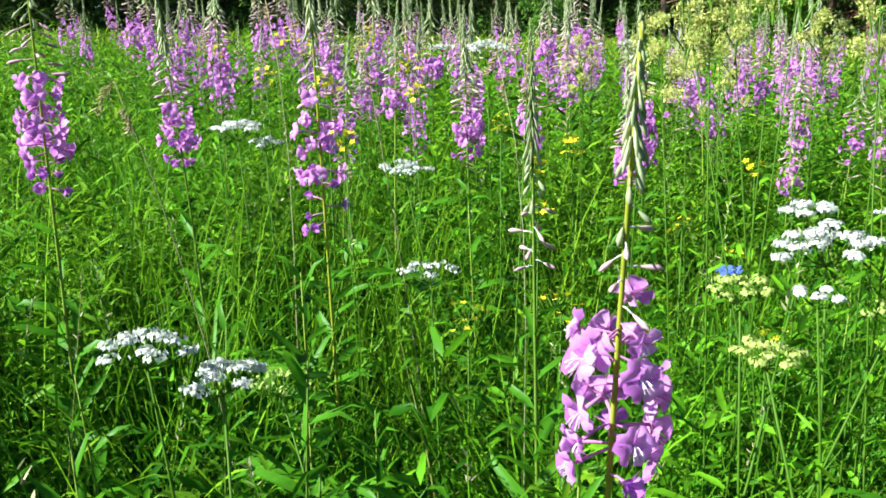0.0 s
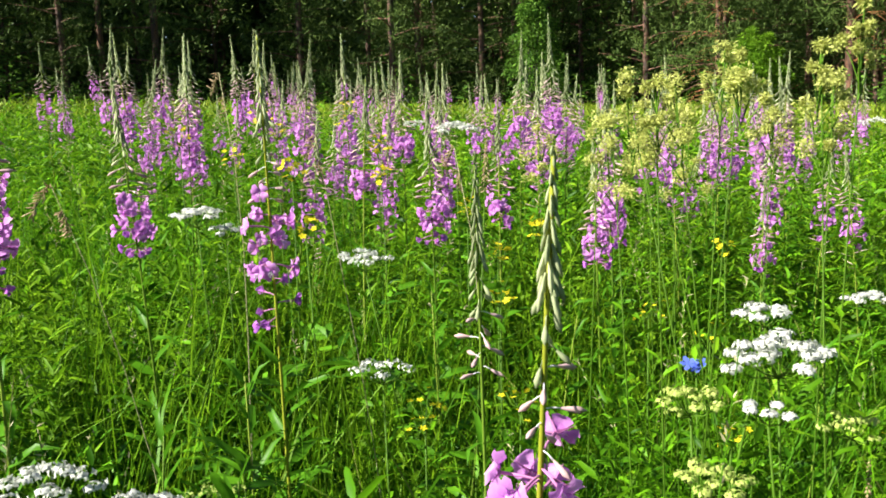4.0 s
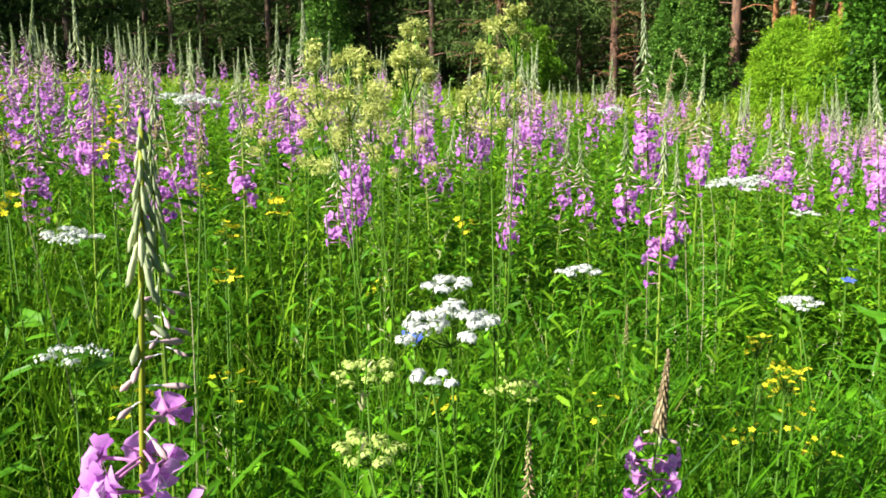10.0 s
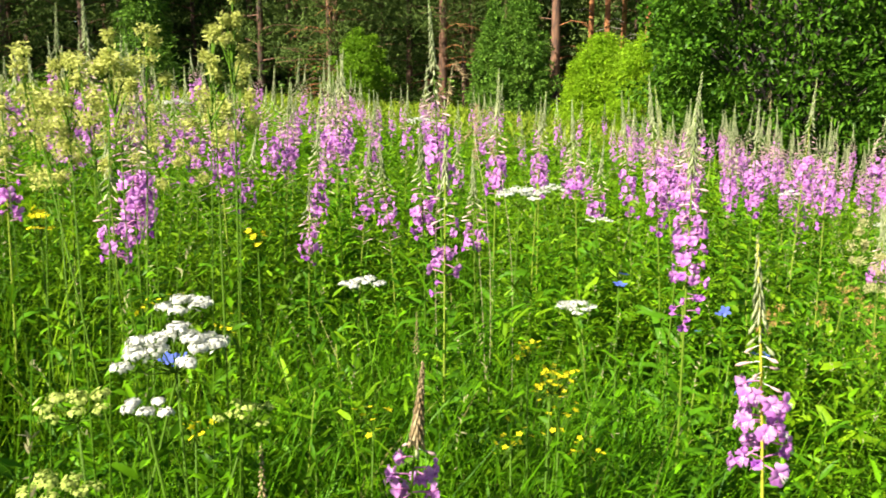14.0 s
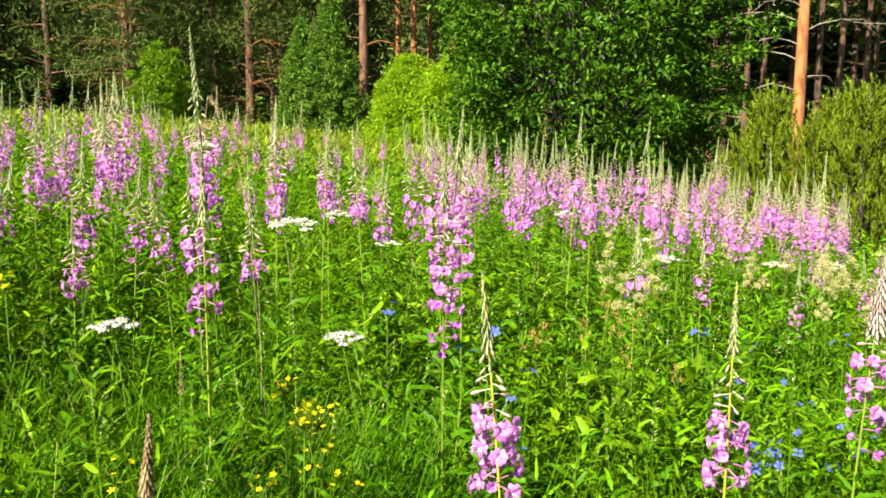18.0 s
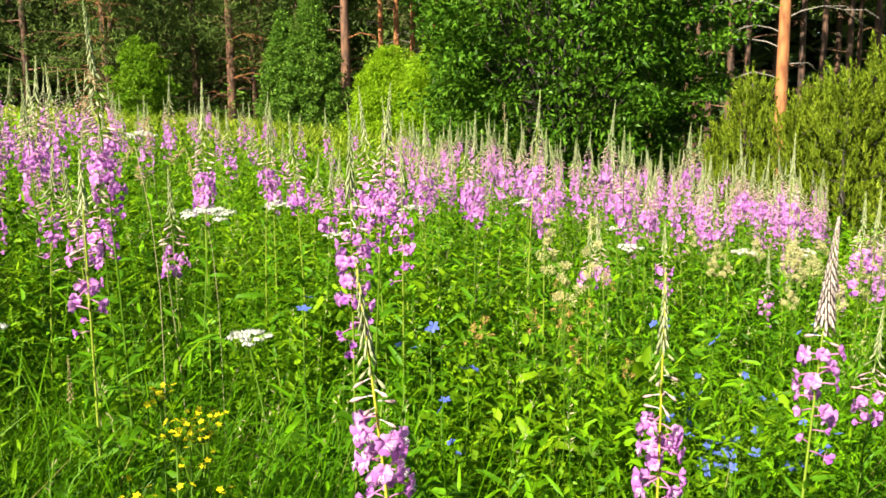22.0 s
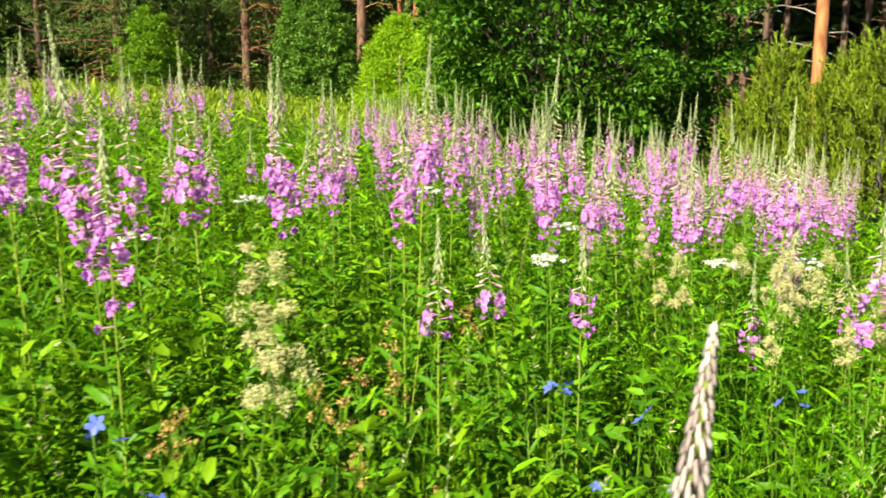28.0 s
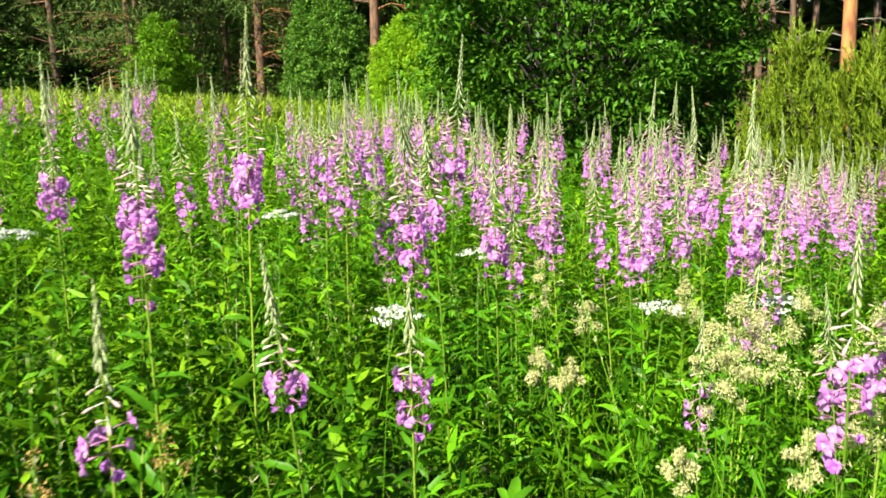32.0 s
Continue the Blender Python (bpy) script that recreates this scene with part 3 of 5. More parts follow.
BUDS_LOW = [bud_build(l, d, True).mesh("bud", M_BUDLOW, M_STAMEN) for l, d in ((0.036, 0.10), (0.034, 0.3), (0.030, 0.0))]
BUDS_MID = [bud_build(l, d, False).mesh("bud", M_BUDTOP, M_BUDTOP) for l, d in ((0.030, 0.75), (0.027, 1.0), (0.030, 0.95))]


def stem_line(h, bow, n=9):
    s = np.linspace(0, 1, n)
    return np.stack([bow[0] * s**2 * h, bow[1] * s**2 * h, s * h], 1)


def on_line(line, z):
    return np.array([np.interp(z, line[:, 2], line[:, 0]), np.interp(z, line[:, 2], line[:, 1]), z])


def spire(b, line, z0, z1, thick=0.008, mat=0, step=0.0030, plump=1.0):
    """The tapering tip: packed hanging buds round the stem."""
    n = int((z1 - z0) / step)
    for i in range(n):
        f = i / max(n - 1, 1)
        p = on_line(line, z0 + (z1 - z0) * f)
        a = i * 2.4
        d = np.array([math.cos(a), math.sin(a), 0])
        r = thick * (1 - f) ** 0.8 + 0.0015
        L = (0.022 * (1 - f) + 0.007)
        spindle(b, p + d * r * 0.35 + [0, 0, 0.003], d * (0.35 - 0.15 * f) + [0, 0, -1.0], L, 0.0028 * plump * (1 - 0.5 * f), 3, mat)


def plant_build(h, z_lo, z_hi, bow, n_flower, n_leaf, bud_gap=0.0062, sparse=False):
    """A fireweed as four meshes, for the many that stand farther off."""
    line = stem_line(h, bow)
    st = Build()
    tube(st, line, np.linspace(0.0042, 0.0013, len(line)), 5)
    lf = Build()
    n_leaf = int(n_leaf * 1.4)
    z = np.linspace(0.12, z_lo + 0.03, n_leaf)
    a = np.arange(n_leaf) * 2.4 + rng.uniform(0, 6)
    base = np.array([on_line(line, q) for q in z])
    way = np.stack([np.cos(a), np.sin(a), rng.uniform(0.5, 1.3, n_leaf)], 1)
    ln = rng.uniform(0.11, 0.17, n_leaf) * (1.0 - 0.5 * np.clip(z / z_lo - 0.6, 0, 0.4) / 0.4)
    leaves(lf, base, way, ln, ln * 0.165, rng.uniform(0.3, 0.8, n_leaf))
    fl = Build()
    src = [flower_mesh(o, False, False) for o in (1.0, 0.8, 0.35)]
    packs = [(np.concatenate(q.v), q) for q in src]
    n_flower = int(n_flower * 0.72)
    for i in range(n_flower):
        f = (i + 0.5) / n_flower
        spent = f < 0.36
        if spent and rng.uniform() < 0.55:
            continue
        p = on_line(line, z_lo + (z_hi - z_lo) * f + rng.normal(0, 0.009))
        v, q = packs[2 if spent else i % 2]
        ang = i * 2.4 + rng.normal(0, 0.55)
        m = Euler((rng.uniform(-0.5, 0.5), rng.uniform(-0.35, 0.25), ang)).to_matrix()
        s = rng.uniform(0.9, 1.45) * (1.0 - 0.35 * max(0.0, f - 0.6) / 0.4) * (0.8 if spent else 1.0)
        w = v @ np.array(m).T * s + p
        off = fl.n
        fl.v.append(w)
        fl.n += len(w)
        fl.f3 += [t + off for t in q.f3]
        fl.f4 += [t + off for t in q.f4]
        fl.m3 += q.m3
        fl.m4 += q.m4
    bd = Build()
    z = z_hi
    i = 0
    top = h - (h - z_hi) * 0.45
    while z < top:
        f = (z - z_hi) / max(top - z_hi, 1e-3)
        p = on_line(line, z)
        ang = i * 2.4
        d = np.array([math.cos(ang), math.sin(ang), 0])
        way = unit(d * math.cos(f * 1.0) + np.array([0, 0, 0.1 - math.sin(f * 1.0)]))
        L = 0.052 * (1 - 0.35 * f) * rng.uniform(0.8, 1.15)
        tube(bd, [p, p + way * L * 0.5], [0.0008, 0.0009], 3, 1 if f < 0.6 else 0)
        spindle(bd, p + way * L * 0.45, way + [0, 0, -0.1], L * 0.62, 0.0034, 3, 1 if f < 0.6 else 0)
        z += bud_gap
        i += 1
    spire(bd, line, top - 0.01, h + 0.004, 0.0062, 0)
    for i in range(rng.integers(4, 10)):
        zz = z_lo + 0.06 - 0.014 * (i + 1)
        p = on_line(line, zz)
        a = i * 2.2 + rng.uniform(0, 6)
        spindle(bd, p, [math.cos(a), math.sin(a), 0.35], rng.uniform(0.035, 0.055), 0.0016, 3, 1)
    return [("stem", st, [M_STEM]), ("foliage", lf, [M_LEAF]), ("blossom", fl, [M_PETAL, M_SEPAL, M_STAMEN]), ("bud_spire", bd, [M_BUDTOP, M_BUDLOW])]


# height, lowest bloom, highest bloom, bow, blooms, leaves
KINDS = [(1.30, 0.86, 1.04, (0.02, 0.01), 34, 30), (1.18, 0.84, 0.96, (-0.04, 0.02), 24, 26), (1.38, 0.88, 1.10, (0.03, -0.03), 40, 32),
         (1.25, 0.89, 1.03, (0.00, 0.05), 26, 28), (1.12, 0.79, 0.90, (-0.03, -0.03), 16, 24), (1.34, 0.83, 1.08, (0.05, 0.02), 42, 26), (1.22, 0.90, 0.99, (0.01, -0.06), 14, 28)]
PLANTS = []
for kind in KINDS:
    PLANTS.append([(name, b.mesh("fireweed_" + name, *mats)) for name, b, mats in plant_build(*kind)])


def fireweed(k, x, y, scale=1.0, group="fireweed drifts", turn=None, lean=None, label="magenta-pink fireweed in bloom with a grey-green bud spire"):
    ob = thing("fireweed", label, "wildflower", group)
    for name, me in PLANTS[k]:
        part(name, me, None, ob)
    place_plant(ob, x, y, scale, turn, lean)
    return ob


def place_plant(ob, x, y, scale=1.0, turn=None, lean=None):
    turn = rng.uniform(0, 360) if turn is None else turn
    lean = rng.normal(0, 2.5, 2) if lean is None else lean
    ob.matrix_world = pose(x, y, float(ground_z(x, y)) - 0.01, lean[0], lean[1], turn) @ Matrix.Scale(scale, 4)


def near_fireweed(x, y, h, z_lo, z_hi, n_flower, n_leaf, bow=(0, 0), label="", lean=(0, 0), fat=1.0, leaf_top=None, spire_part=0.45, turn=None, bloom=1.2, bud=0.85, gap=0.0085, spent=0.34, stamens=False, join_buds=False, thick=0.0065, tip_mat=None):
    """A fireweed that the camera passes close by: every bloom, bud and leaf is a part."""
    ob = thing("fireweed", label or "tall fireweed with pink blooms under a drooping bud spire", "wildflower", "fireweed close by")
    line = stem_line(h, bow, 12)
    st = Build()
    tube(st, line, np.linspace(0.0045, 0.0014, len(line)) * fat, 7)
    part("stem", st, M_YSTEM if stamens else M_STEM, ob, "yellow-green upright stem")
    top = leaf_top if leaf_top else z_lo - 0.02
    for i in range(n_leaf):
        z = 0.15 + (top - 0.15) * ((i + 0.5) / n_leaf) ** 0.7
        p = on_line(line, z)
        o = part("leaf", LEAVES[i % 4], None, ob)
        o.matrix_local = Matrix.Translation(p) @ pose(0, 0, 0, rng.uniform(-50, 50), rng.uniform(-28, 15), i * 137.5 + rng.uniform(-15, 15)) @ Matrix.Scale(rng.uniform(0.9, 1.3) * (1.0 - 0.6 * max(0.0, z / top - 0.6) / 0.4), 4)
    for i in range(n_flower):
        f = (i + 0.5) / n_flower
        old = f < spent
        if old and rng.uniform() < 0.4:
            continue
        p = on_line(line, z_lo + (z_hi - z_lo) * f + rng.normal(0, 0.008))
        o = part("spent_flower", SPENT[i % 3], None, ob, "fading violet bloom") if old else part("flower", FLOWERS[i % 5], None, ob)
        if stamens and not old:
            part("stamen_tuft", STAMENS, None, o, "white stamens")
        o.matrix_local = Matrix.Translation(p) @ pose(0, 0, 0, rng.uniform(-40, 40), rng.uniform(-18, 26), i * 137.5 + rng.uniform(-30, 30)) @ Matrix.Scale(rng.uniform(0.85, 1.25) * (1 - 0.2 * f) * bloom * (0.8 if old else 1.0), 4)
    z_mid = h - (h - z_hi) * spire_part
    sp = Build()
    z, i = z_hi + 0.006, 0
    while z < z_mid and join_buds:
        f = (z - z_hi) / max(z_mid - z_hi, 1e-3)
        p = on_line(line, z)
        ang = i * 2.4 + rng.uniform(-0.3, 0.3)
        way = unit([math.cos(ang) * math.cos(f), math.sin(ang) * math.cos(f), 0.1 - math.sin(f)])
        L = 0.044 * (1 - 0.35 * f) * rng.uniform(0.8, 1.15)
        tube(sp, [p, p + way * L * 0.5], [0.0008, 0.0009], 3, 1 if f < 0.55 else 0)
        spindle(sp, p + way * L * 0.45, way + [0, 0, -0.1], L * 0.62, 0.0032, 4, 1 if f < 0.55 else 0)
        z += 0.0065
        i += 1
    while z < z_mid:
        f = (z - z_hi) / max(z_mid - z_hi, 1e-3)
        p = on_line(line, z)
        o = part("bud", (BUDS_LOW if f < 0.55 else BUDS_MID)[i % 3], None, ob)
        o.matrix_local = Matrix.Translation(p) @ pose(0, 0, 0, rng.uniform(-15, 15), rng.uniform(-12, 16), i * 137.5 + rng.uniform(-20, 20)) @ Matrix.Scale(rng.uniform(0.8, 1.15) * (1.1 - 0.2 * f) * bud, 4)
        z += gap
        i += 1
    spire(sp, line, z_mid - 0.012, h + 0.004, thick * fat, 0, 0.0014 if tip_mat else 0.0030, 1.35 if tip_mat else 1.0)
    part("bud_spire", sp, [tip_mat or M_BUDTOP, M_BUDLOW], ob, "brown withered bud spike" if tip_mat else "grey-green drooping bud spire")
    place_plant(ob, x, y, 1.0, turn if turn is not None else rng.uniform(0, 360), lean)
    return ob


def bloom_at(x, y, z, k):
    """A fireweed of kind k whose blooms' middle is at height z."""
    h, lo, hi, bow, nf, nl = KINDS[k]
    g = float(ground_z(x, y))
    s = min(max((z - g) / ((lo + hi) / 2), 0.62), 1.3)
    mid, tall = z - g, h - (lo + hi) / 2
    lo, hi = lo + 0.12 * (hi - lo), hi - 0.08 * (hi - lo)
    lo, hi = mid - (hi - lo) / 2, mid + (hi - lo) / 2
    top = mid + tall * (0.5 + 0.5 * s)
    turn = rng.uniform(0, 360)
    off = Matrix.Rotation(radians(turn), 2) @ Vector(bow) * (mid / top) ** 2 * top
    x, y, lean = x - off.x, y - off.y, rng.normal(0, 0.5, 2)
    if np.hypot(WAY[:, 0] - x, WAY[:, 1] - y).min() > 2.4:
        ob = thing("fireweed", "magenta-pink fireweed in bloom with a grey-green bud spire", "wildflower", "fireweed drifts")
        for name, b, mats in plant_build(top, lo, hi, bow, int(nf * 1.25), nl):
            part(name, b, mats, ob)
        place_plant(ob, x, y, 1.0, turn, lean)
        return
    near_fireweed(x, y, top, lo, hi, nf, 26, bow, "magenta-pink fireweed in bloom with a grey-green bud spire", lean, join_buds=True, turn=turn)


# near plants: x, y, height, lowest bloom, highest bloom, blooms, leaves (heights above the ground there)
def near_plants():
    def up(x, y, z):
        return z - float(ground_z(x, y))

    def put(x, y, tip, lo, hi, nf, nl, **kw):
        near_fireweed(x, y, up(x, y, tip), up(x, y, lo), up(x, y, hi), nf, int(nl * 1.25), **kw)

    put(-0.528, -0.06, 1.25, 0.92, 1.045, 24, 22, fat=1.15, bow=(0.018, 0.03), bloom=1.3, spent=0.1, stamens=True, bud=0.78, gap=0.0095, spire_part=0.36, thick=0.0046, turn=0.0, label="tall fireweed with large pink blooms and a drooping grey-green bud spire", leaf_top=0.72)
    put(-0.888, 0.18, 1.24, 0.96, 0.97, 0, 26, leaf_top=0.92, spire_part=0.4, label="slender fireweed still in bud with no open blooms")
    put(-1.327, 0.086, 1.43, 0.955, 1.17, 34, 28, spent=0.5, bloom=1.3, stamens=True, label="fireweed with a dense magenta bloom column and very tall spire")
    put(-0.57, 0.69, 0.925, 0.69, 0.80, 15, 24, bow=(0.05, 0.0), spire_part=0.7, tip_mat=M_PODS, label="short leaning fireweed with few pink blooms and a brownish spike")
    put(-0.125, 1.12, 1.09, 0.73, 0.865, 24, 28, bow=(-0.035, -0.075), turn=0.0, spent=0.15, bloom=1.25, stamens=True, label="fireweed with a compact cluster of pale pink blooms")
    put(0.205, 1.431, 1.03, 0.62, 0.79, 28, 26, spent=0.2, bloom=1.25, stamens=True, label="fireweed with pink blooms growing beside blue cranesbill")
    put(0.43, 1.56, 1.10, 0.69, 0.88, 24, 26, bow=(0.045, 0.07), turn=0.0, spire_part=0.75, fat=1.0, thick=0.025, bloom=1.3, tip_mat=M_DRYBUD, label="fireweed with pale pink blooms low on a withered bud spike")
    put(-0.385, 1.50, 1.26, 0.84, 1.06, 34, 34, spent=0.4, label="tall leafy fireweed with a long column of magenta blooms")
    put(-0.885, 1.355, 1.22, 0.85, 1.02, 16, 26, label="fireweed with loose magenta blooms under a thin bud spike")
    put(0.81, 3.30, 1.03, 0.64, 0.84, 16, 26, label="fireweed with loose pink blooms among cream meadowsweet")
    put(0.551, 3.99, 0.72, 0.36, 0.51, 14, 22, label="short fireweed with a few pink blooms among meadowsweet")
    put(-0.637, 2.444, 1.21, 0.78, 1.0, 22, 26, label="fireweed with loose magenta blooms over broad leaves")
    put(-0.10, 2.81, 0.98, 0.72, 0.79, 8, 22, label="nearly spent fireweed with a few last blooms")
    put(0.122, 3.281, 0.90, 0.62, 0.74, 14, 22, label="short fireweed with a small tuft of pink blooms")
    put(-0.315, 3.13, 1.26, 0.86, 1.04, 30, 28, spent=0.45)
    put(-0.525, 2.89, 1.32, 0.91, 1.07, 34, 28)
    put(-0.765, 2.90, 1.38, 0.90, 1.09, 40, 28, bow=(-0.14, 0.14), turn=0.0, bloom=1.3)
    put(-0.93, 2.86, 1.36, 0.88, 1.05, 24, 26, bow=(-0.1, 0.1), turn=0.0)
    put(-0.93, 3.51, 1.335, 0.93, 1.06, 20, 26)
    put(-1.487, 3.145, 1.34, 0.90, 1.06, 26, 26)


near_plants()
for x, y, z, k in ((-1.732, 1.873, 0.824, 4), (-2.40, 0.94, 1.22, 1), (-2.509, 1.516, 1.25, 0), (-2.116, 0.659, 1.13, 3), (-1.90, 0.94, 1.06, 4),
                   (-1.672, 1.131, 1.03, 5), (-1.795, 1.266, 1.03, 0), (-2.06, 2.12, 1.10, 3), (-2.30, 2.69, 1.15, 0), (-1.12, 1.69, 1.14, 2),
                   (-1.26, 1.835, 0.96, 1), (-1.275, 2.335, 1.05, 0), (-1.364, 2.914, 1.05, 3), (-0.54, 2.052, 1.05, 3), (-1.12, 2.651, 1.02, 1),
                   (-0.751, 2.516, 0.99, 5), (-1.195, 5.714, 0.99, 0), (0.136, 6.943, 0.83, 0), (0.003, 4.122, 0.80, 3),
                   (0.598, 5.362, 0.73, 0), (-1.22, 2.09, 0.87, 4), (-1.133, 2.963, 0.88, 4), (0.118, 5.981, 0.87, 2), (0.386, 4.931, 0.68, 1),
                   (0.876, 3.508, 0.73, 6), (-0.462, 3.65, 1.0, 2), (-0.067, 3.75, 0.86, 5), (-0.189, 4.878, 0.82, 0), (0.348, 4.55, 0.69, 3),
                   (0.48, 4.83, 0.82, 2), (0.219, 6.183, 0.95, 1), (-1.254, 4.649, 0.88, 3), (-0.658, 4.462, 0.85, 0), (-0.238, 4.387, 0.97, 2),
                   (-0.182, 5.349, 0.83, 5), (0.631, 4.059, 0.84, 0), (0.531, 5.552, 0.74, 3), (-0.773, 3.574, 0.93, 0), (-0.143, 4.0, 0.90, 1),
                   (-1.672, 0.601, 1.06, 3), (-1.583, 1.021, 0.96, 4), (-2.279, 1.464, 1.27, 0), (-2.018, 2.398, 1.13, 1), (-0.774, 4.949, 0.92, 2), (-0.10, 3.234, 0.70, 6), (-1.51, -0.31, 1.14, 2), (0.653, 4.056, 0.617, 4), (0.684, 2.333, 0.535, 4), (-1.75, -0.05, 1.12, 1), (-0.008, 4.548, 0.76, 4)):
    bloom_at(x, y, z, k)


def drift(n, r0, r1, a0, a1, kinds, gap=0.16):
    """More of the same between the known plants."""
    done = []
    while len(done) < n:
        x, y = polar(1, r0, r1, a0, a1, 1.0, (0.2, 0.3))
        x, y = float(x[0]), float(y[0])
        if rng.uniform() > 0.2 + 0.8 * patchy(x, y, 0.7) or any((x - p) ** 2 + (y - q) ** 2 < gap**2 for p, q in done):
            continue
        done.append((x, y))
        fireweed(int(rng.choice(kinds)), x, y, rng.uniform(0.86, 1.06))


drift(60, 2.4, 4.4, 42, 92, (0, 1, 2, 3, 5))
drift(44, 4.0, 6.2, 36, 92, (0, 2, 3, 5))
drift(84, 4.2, 7.0, -8, 20, (0, 2, 3, 5))
drift(14, 3.2, 7.0, 20, 36, (0, 1, 3))
drift(16, 3.4, 7.0, -16, -6, (0, 2, 3, 5))


def far_drifts():
    """The fireweed beyond counting, farther off, as one sheet of bloom."""
    mats = [M_STEM, M_LEAF, M_PETAL, M_SEPAL, M_STAMEN, M_BUDTOP, M_BUDLOW]
    b = Build()
    packs = []
    for k in (0, 2, 3, 5):
        pack = []
        for name, me in PLANTS[k]:
            if name in ("stem", "foliage"):
                continue
            me.calc_loop_triangles()
            v = np.zeros(len(me.vertices) * 3, np.float32)
            me.vertices.foreach_get("co", v)
            t = np.zeros(len(me.loop_triangles) * 3, np.int32)
            me.loop_triangles.foreach_get("vertices", t)
            m = np.zeros(len(me.loop_triangles), np.int32)
            me.loop_triangles.foreach_get("material_index", m)
            pack.append((v.reshape(-1, 3), t.reshape(-1, 3), m + (2 if name == "blossom" else 5)))
        packs.append(pack)
    for n, r0, r1, a0, a1 in ((60, 6.0, 9.5, 34, 92), (95, 6.6, 10.5, -8, 22), (16, 7.0, 13.0, 18, 40)):
        x, y = polar(n, r0, r1, a0, a1, 1.0, (0.2, 0.3))
        for i in range(n):
            turn, c = rng.uniform(0, 6.28), rng.uniform(0.86, 1.04)
            rot = np.array([[math.cos(turn), -math.sin(turn), 0], [math.sin(turn), math.cos(turn), 0], [0, 0, 1]])
            for v, t, m in packs[i % 4]:
                w = v @ rot.T * c + [x[i], y[i], float(ground_z(x[i], y[i]))]
                b.f3.append(t + b.n)
                b.m3.append(m)
                b.v.append(w)
                b.n += len(w)
    stuff("distant_fireweed", b, mats, "distant drift of pink fireweed blooms and pale bud spires", "wildflowers")


far_drifts()


# ---- umbels ----
def floret_patch(b, c, r, n, size, mat=0):
    """A small dome of florets."""
    d = unit(rng.normal(0, 1, (n, 3)) * [1, 1, 0.4] + [0, 0, 0.55])
    p = c + d * [r, r, r * 0.55] * np.sqrt(rng.uniform(0.15, 1, (n, 1)))
    for i in range(n):
        nrm = unit(d[i] + rng.normal(0, 0.25, 3))
        u = unit(np.cross(nrm, [0.3, 1, 0.2]))
        w = np.cross(nrm, u)
        s = size * rng.uniform(0.7, 1.2)
        ring = [p[i] + (u * math.cos(a) + w * math.sin(a)) * s * (1.0 if j % 2 == 0 else 0.55) for j, a in enumerate(np.arange(8) * math.pi / 4)]
        b.add([p[i] + nrm * s * 0.25] + ring, [(0, 1 + j, 1 + (j + 1) % 8) for j in range(8)], None, mat)


def umbel(x, y, z, radius, rays, mat, label, per=16, dome=0.35, lean=(0, 0), group="umbels", small=1.15):
    """A flat-topped umbel: stem, rays, and one part for each little head."""
    g = float(ground_z(x, y))
    h = z - g
    ob = thing("umbel_flower", label, "wildflower", group, (x, y, g - 0.01), rng.uniform(0, 360), lean)
    st = Build()
    hub = np.array([0.0, 0.0, h - radius * 0.75])
    fx, fy = rng.normal(0, 0.13, 2)
    tube(st, [(fx, fy, 0), (fx * 0.75, fy * 0.8, h * 0.35), (fx * 0.3, fy * 0.35, h * 0.7), hub], [0.0026, 0.0022, 0.0018, 0.0013], 6)
    part("stem", st, M_HERBSTEM, ob)
    for i in range(rays):
        f = math.sqrt((i + 0.5) / rays)
        a = i * 2.4 + rng.uniform(-0.3, 0.3)
        e = np.array([math.cos(a) * f * radius, math.sin(a) * f * radius, h - dome * radius * f * f + rng.normal(0, 0.003)])
        ray = Build()
        tube(ray, [hub, (hub + e) / 2 + [0, 0, -0.004], e], [0.0011, 0.0009, 0.0008], 3, 1)
        floret_patch(ray, e, radius * 1.15 * 0.24 * small * rng.uniform(0.85, 1.15), per, 0.0034 if mat is M_WHITE else 0.0030)
        part("umbellet", ray, [mat, M_HERBSTEM], ob)
    lf = Build()
    n = 26
    a = np.arange(n) * 2.4
    leaves(lf, np.stack([0.015 + 0.02 * np.cos(a), 0.02 * np.sin(a), h * np.linspace(0.2, 0.75, n)], 1), np.stack([np.cos(a), np.sin(a), 0.4 + 0 * a], 1), rng.uniform(0.03, 0.06, n), np.full(n, 0.012), 0.4)
    part("foliage", lf, M_HERB, ob)
    return ob


W1, W2, G1 = "white flat-topped umbel in full flower above the grass", "creamy white umbel half hidden among the leaves", "greenish-yellow umbel just fading beside white ones"
umbel(-0.615, 0.375, 1.035, 0.054, 15, M_WHITE, "large white umbel with domed heads over bright grass", 60, 0.45, small=0.92)
umbel(-0.70, 0.47, 1.045, 0.035, 8, M_WHITE, W1, 44)
umbel(-0.58, 0.31, 0.985, 0.024, 5, M_WHITE, W1, 44)
umbel(-0.66, 0.29, 0.985, 0.035, 11, M_GREENUMB, G1, 26)
umbel(-0.553, 0.195, 0.96, 0.032, 12, M_GREENUMB, G1, 26)
umbel(-0.56, 0.42, 0.955, 0.03, 9, M_GREENUMB, G1, 12)
umbel(-0.978, 1.176, 0.92, 0.042, 11, M_WHITE, W1, 44)
umbel(-1.83, 0.11, 1.13, 0.055, 13, M_WHITE, W1, 44)
umbel(-1.80, 0.16, 1.09, 0.035, 9, M_WHITE, W2, 30)
umbel(-1.468, 0.32, 1.05, 0.05, 11, M_WHITE, W2, 30)
umbel(-1.99, 0.88, 1.29, 0.058, 13, M_WHITE, W1, 44)
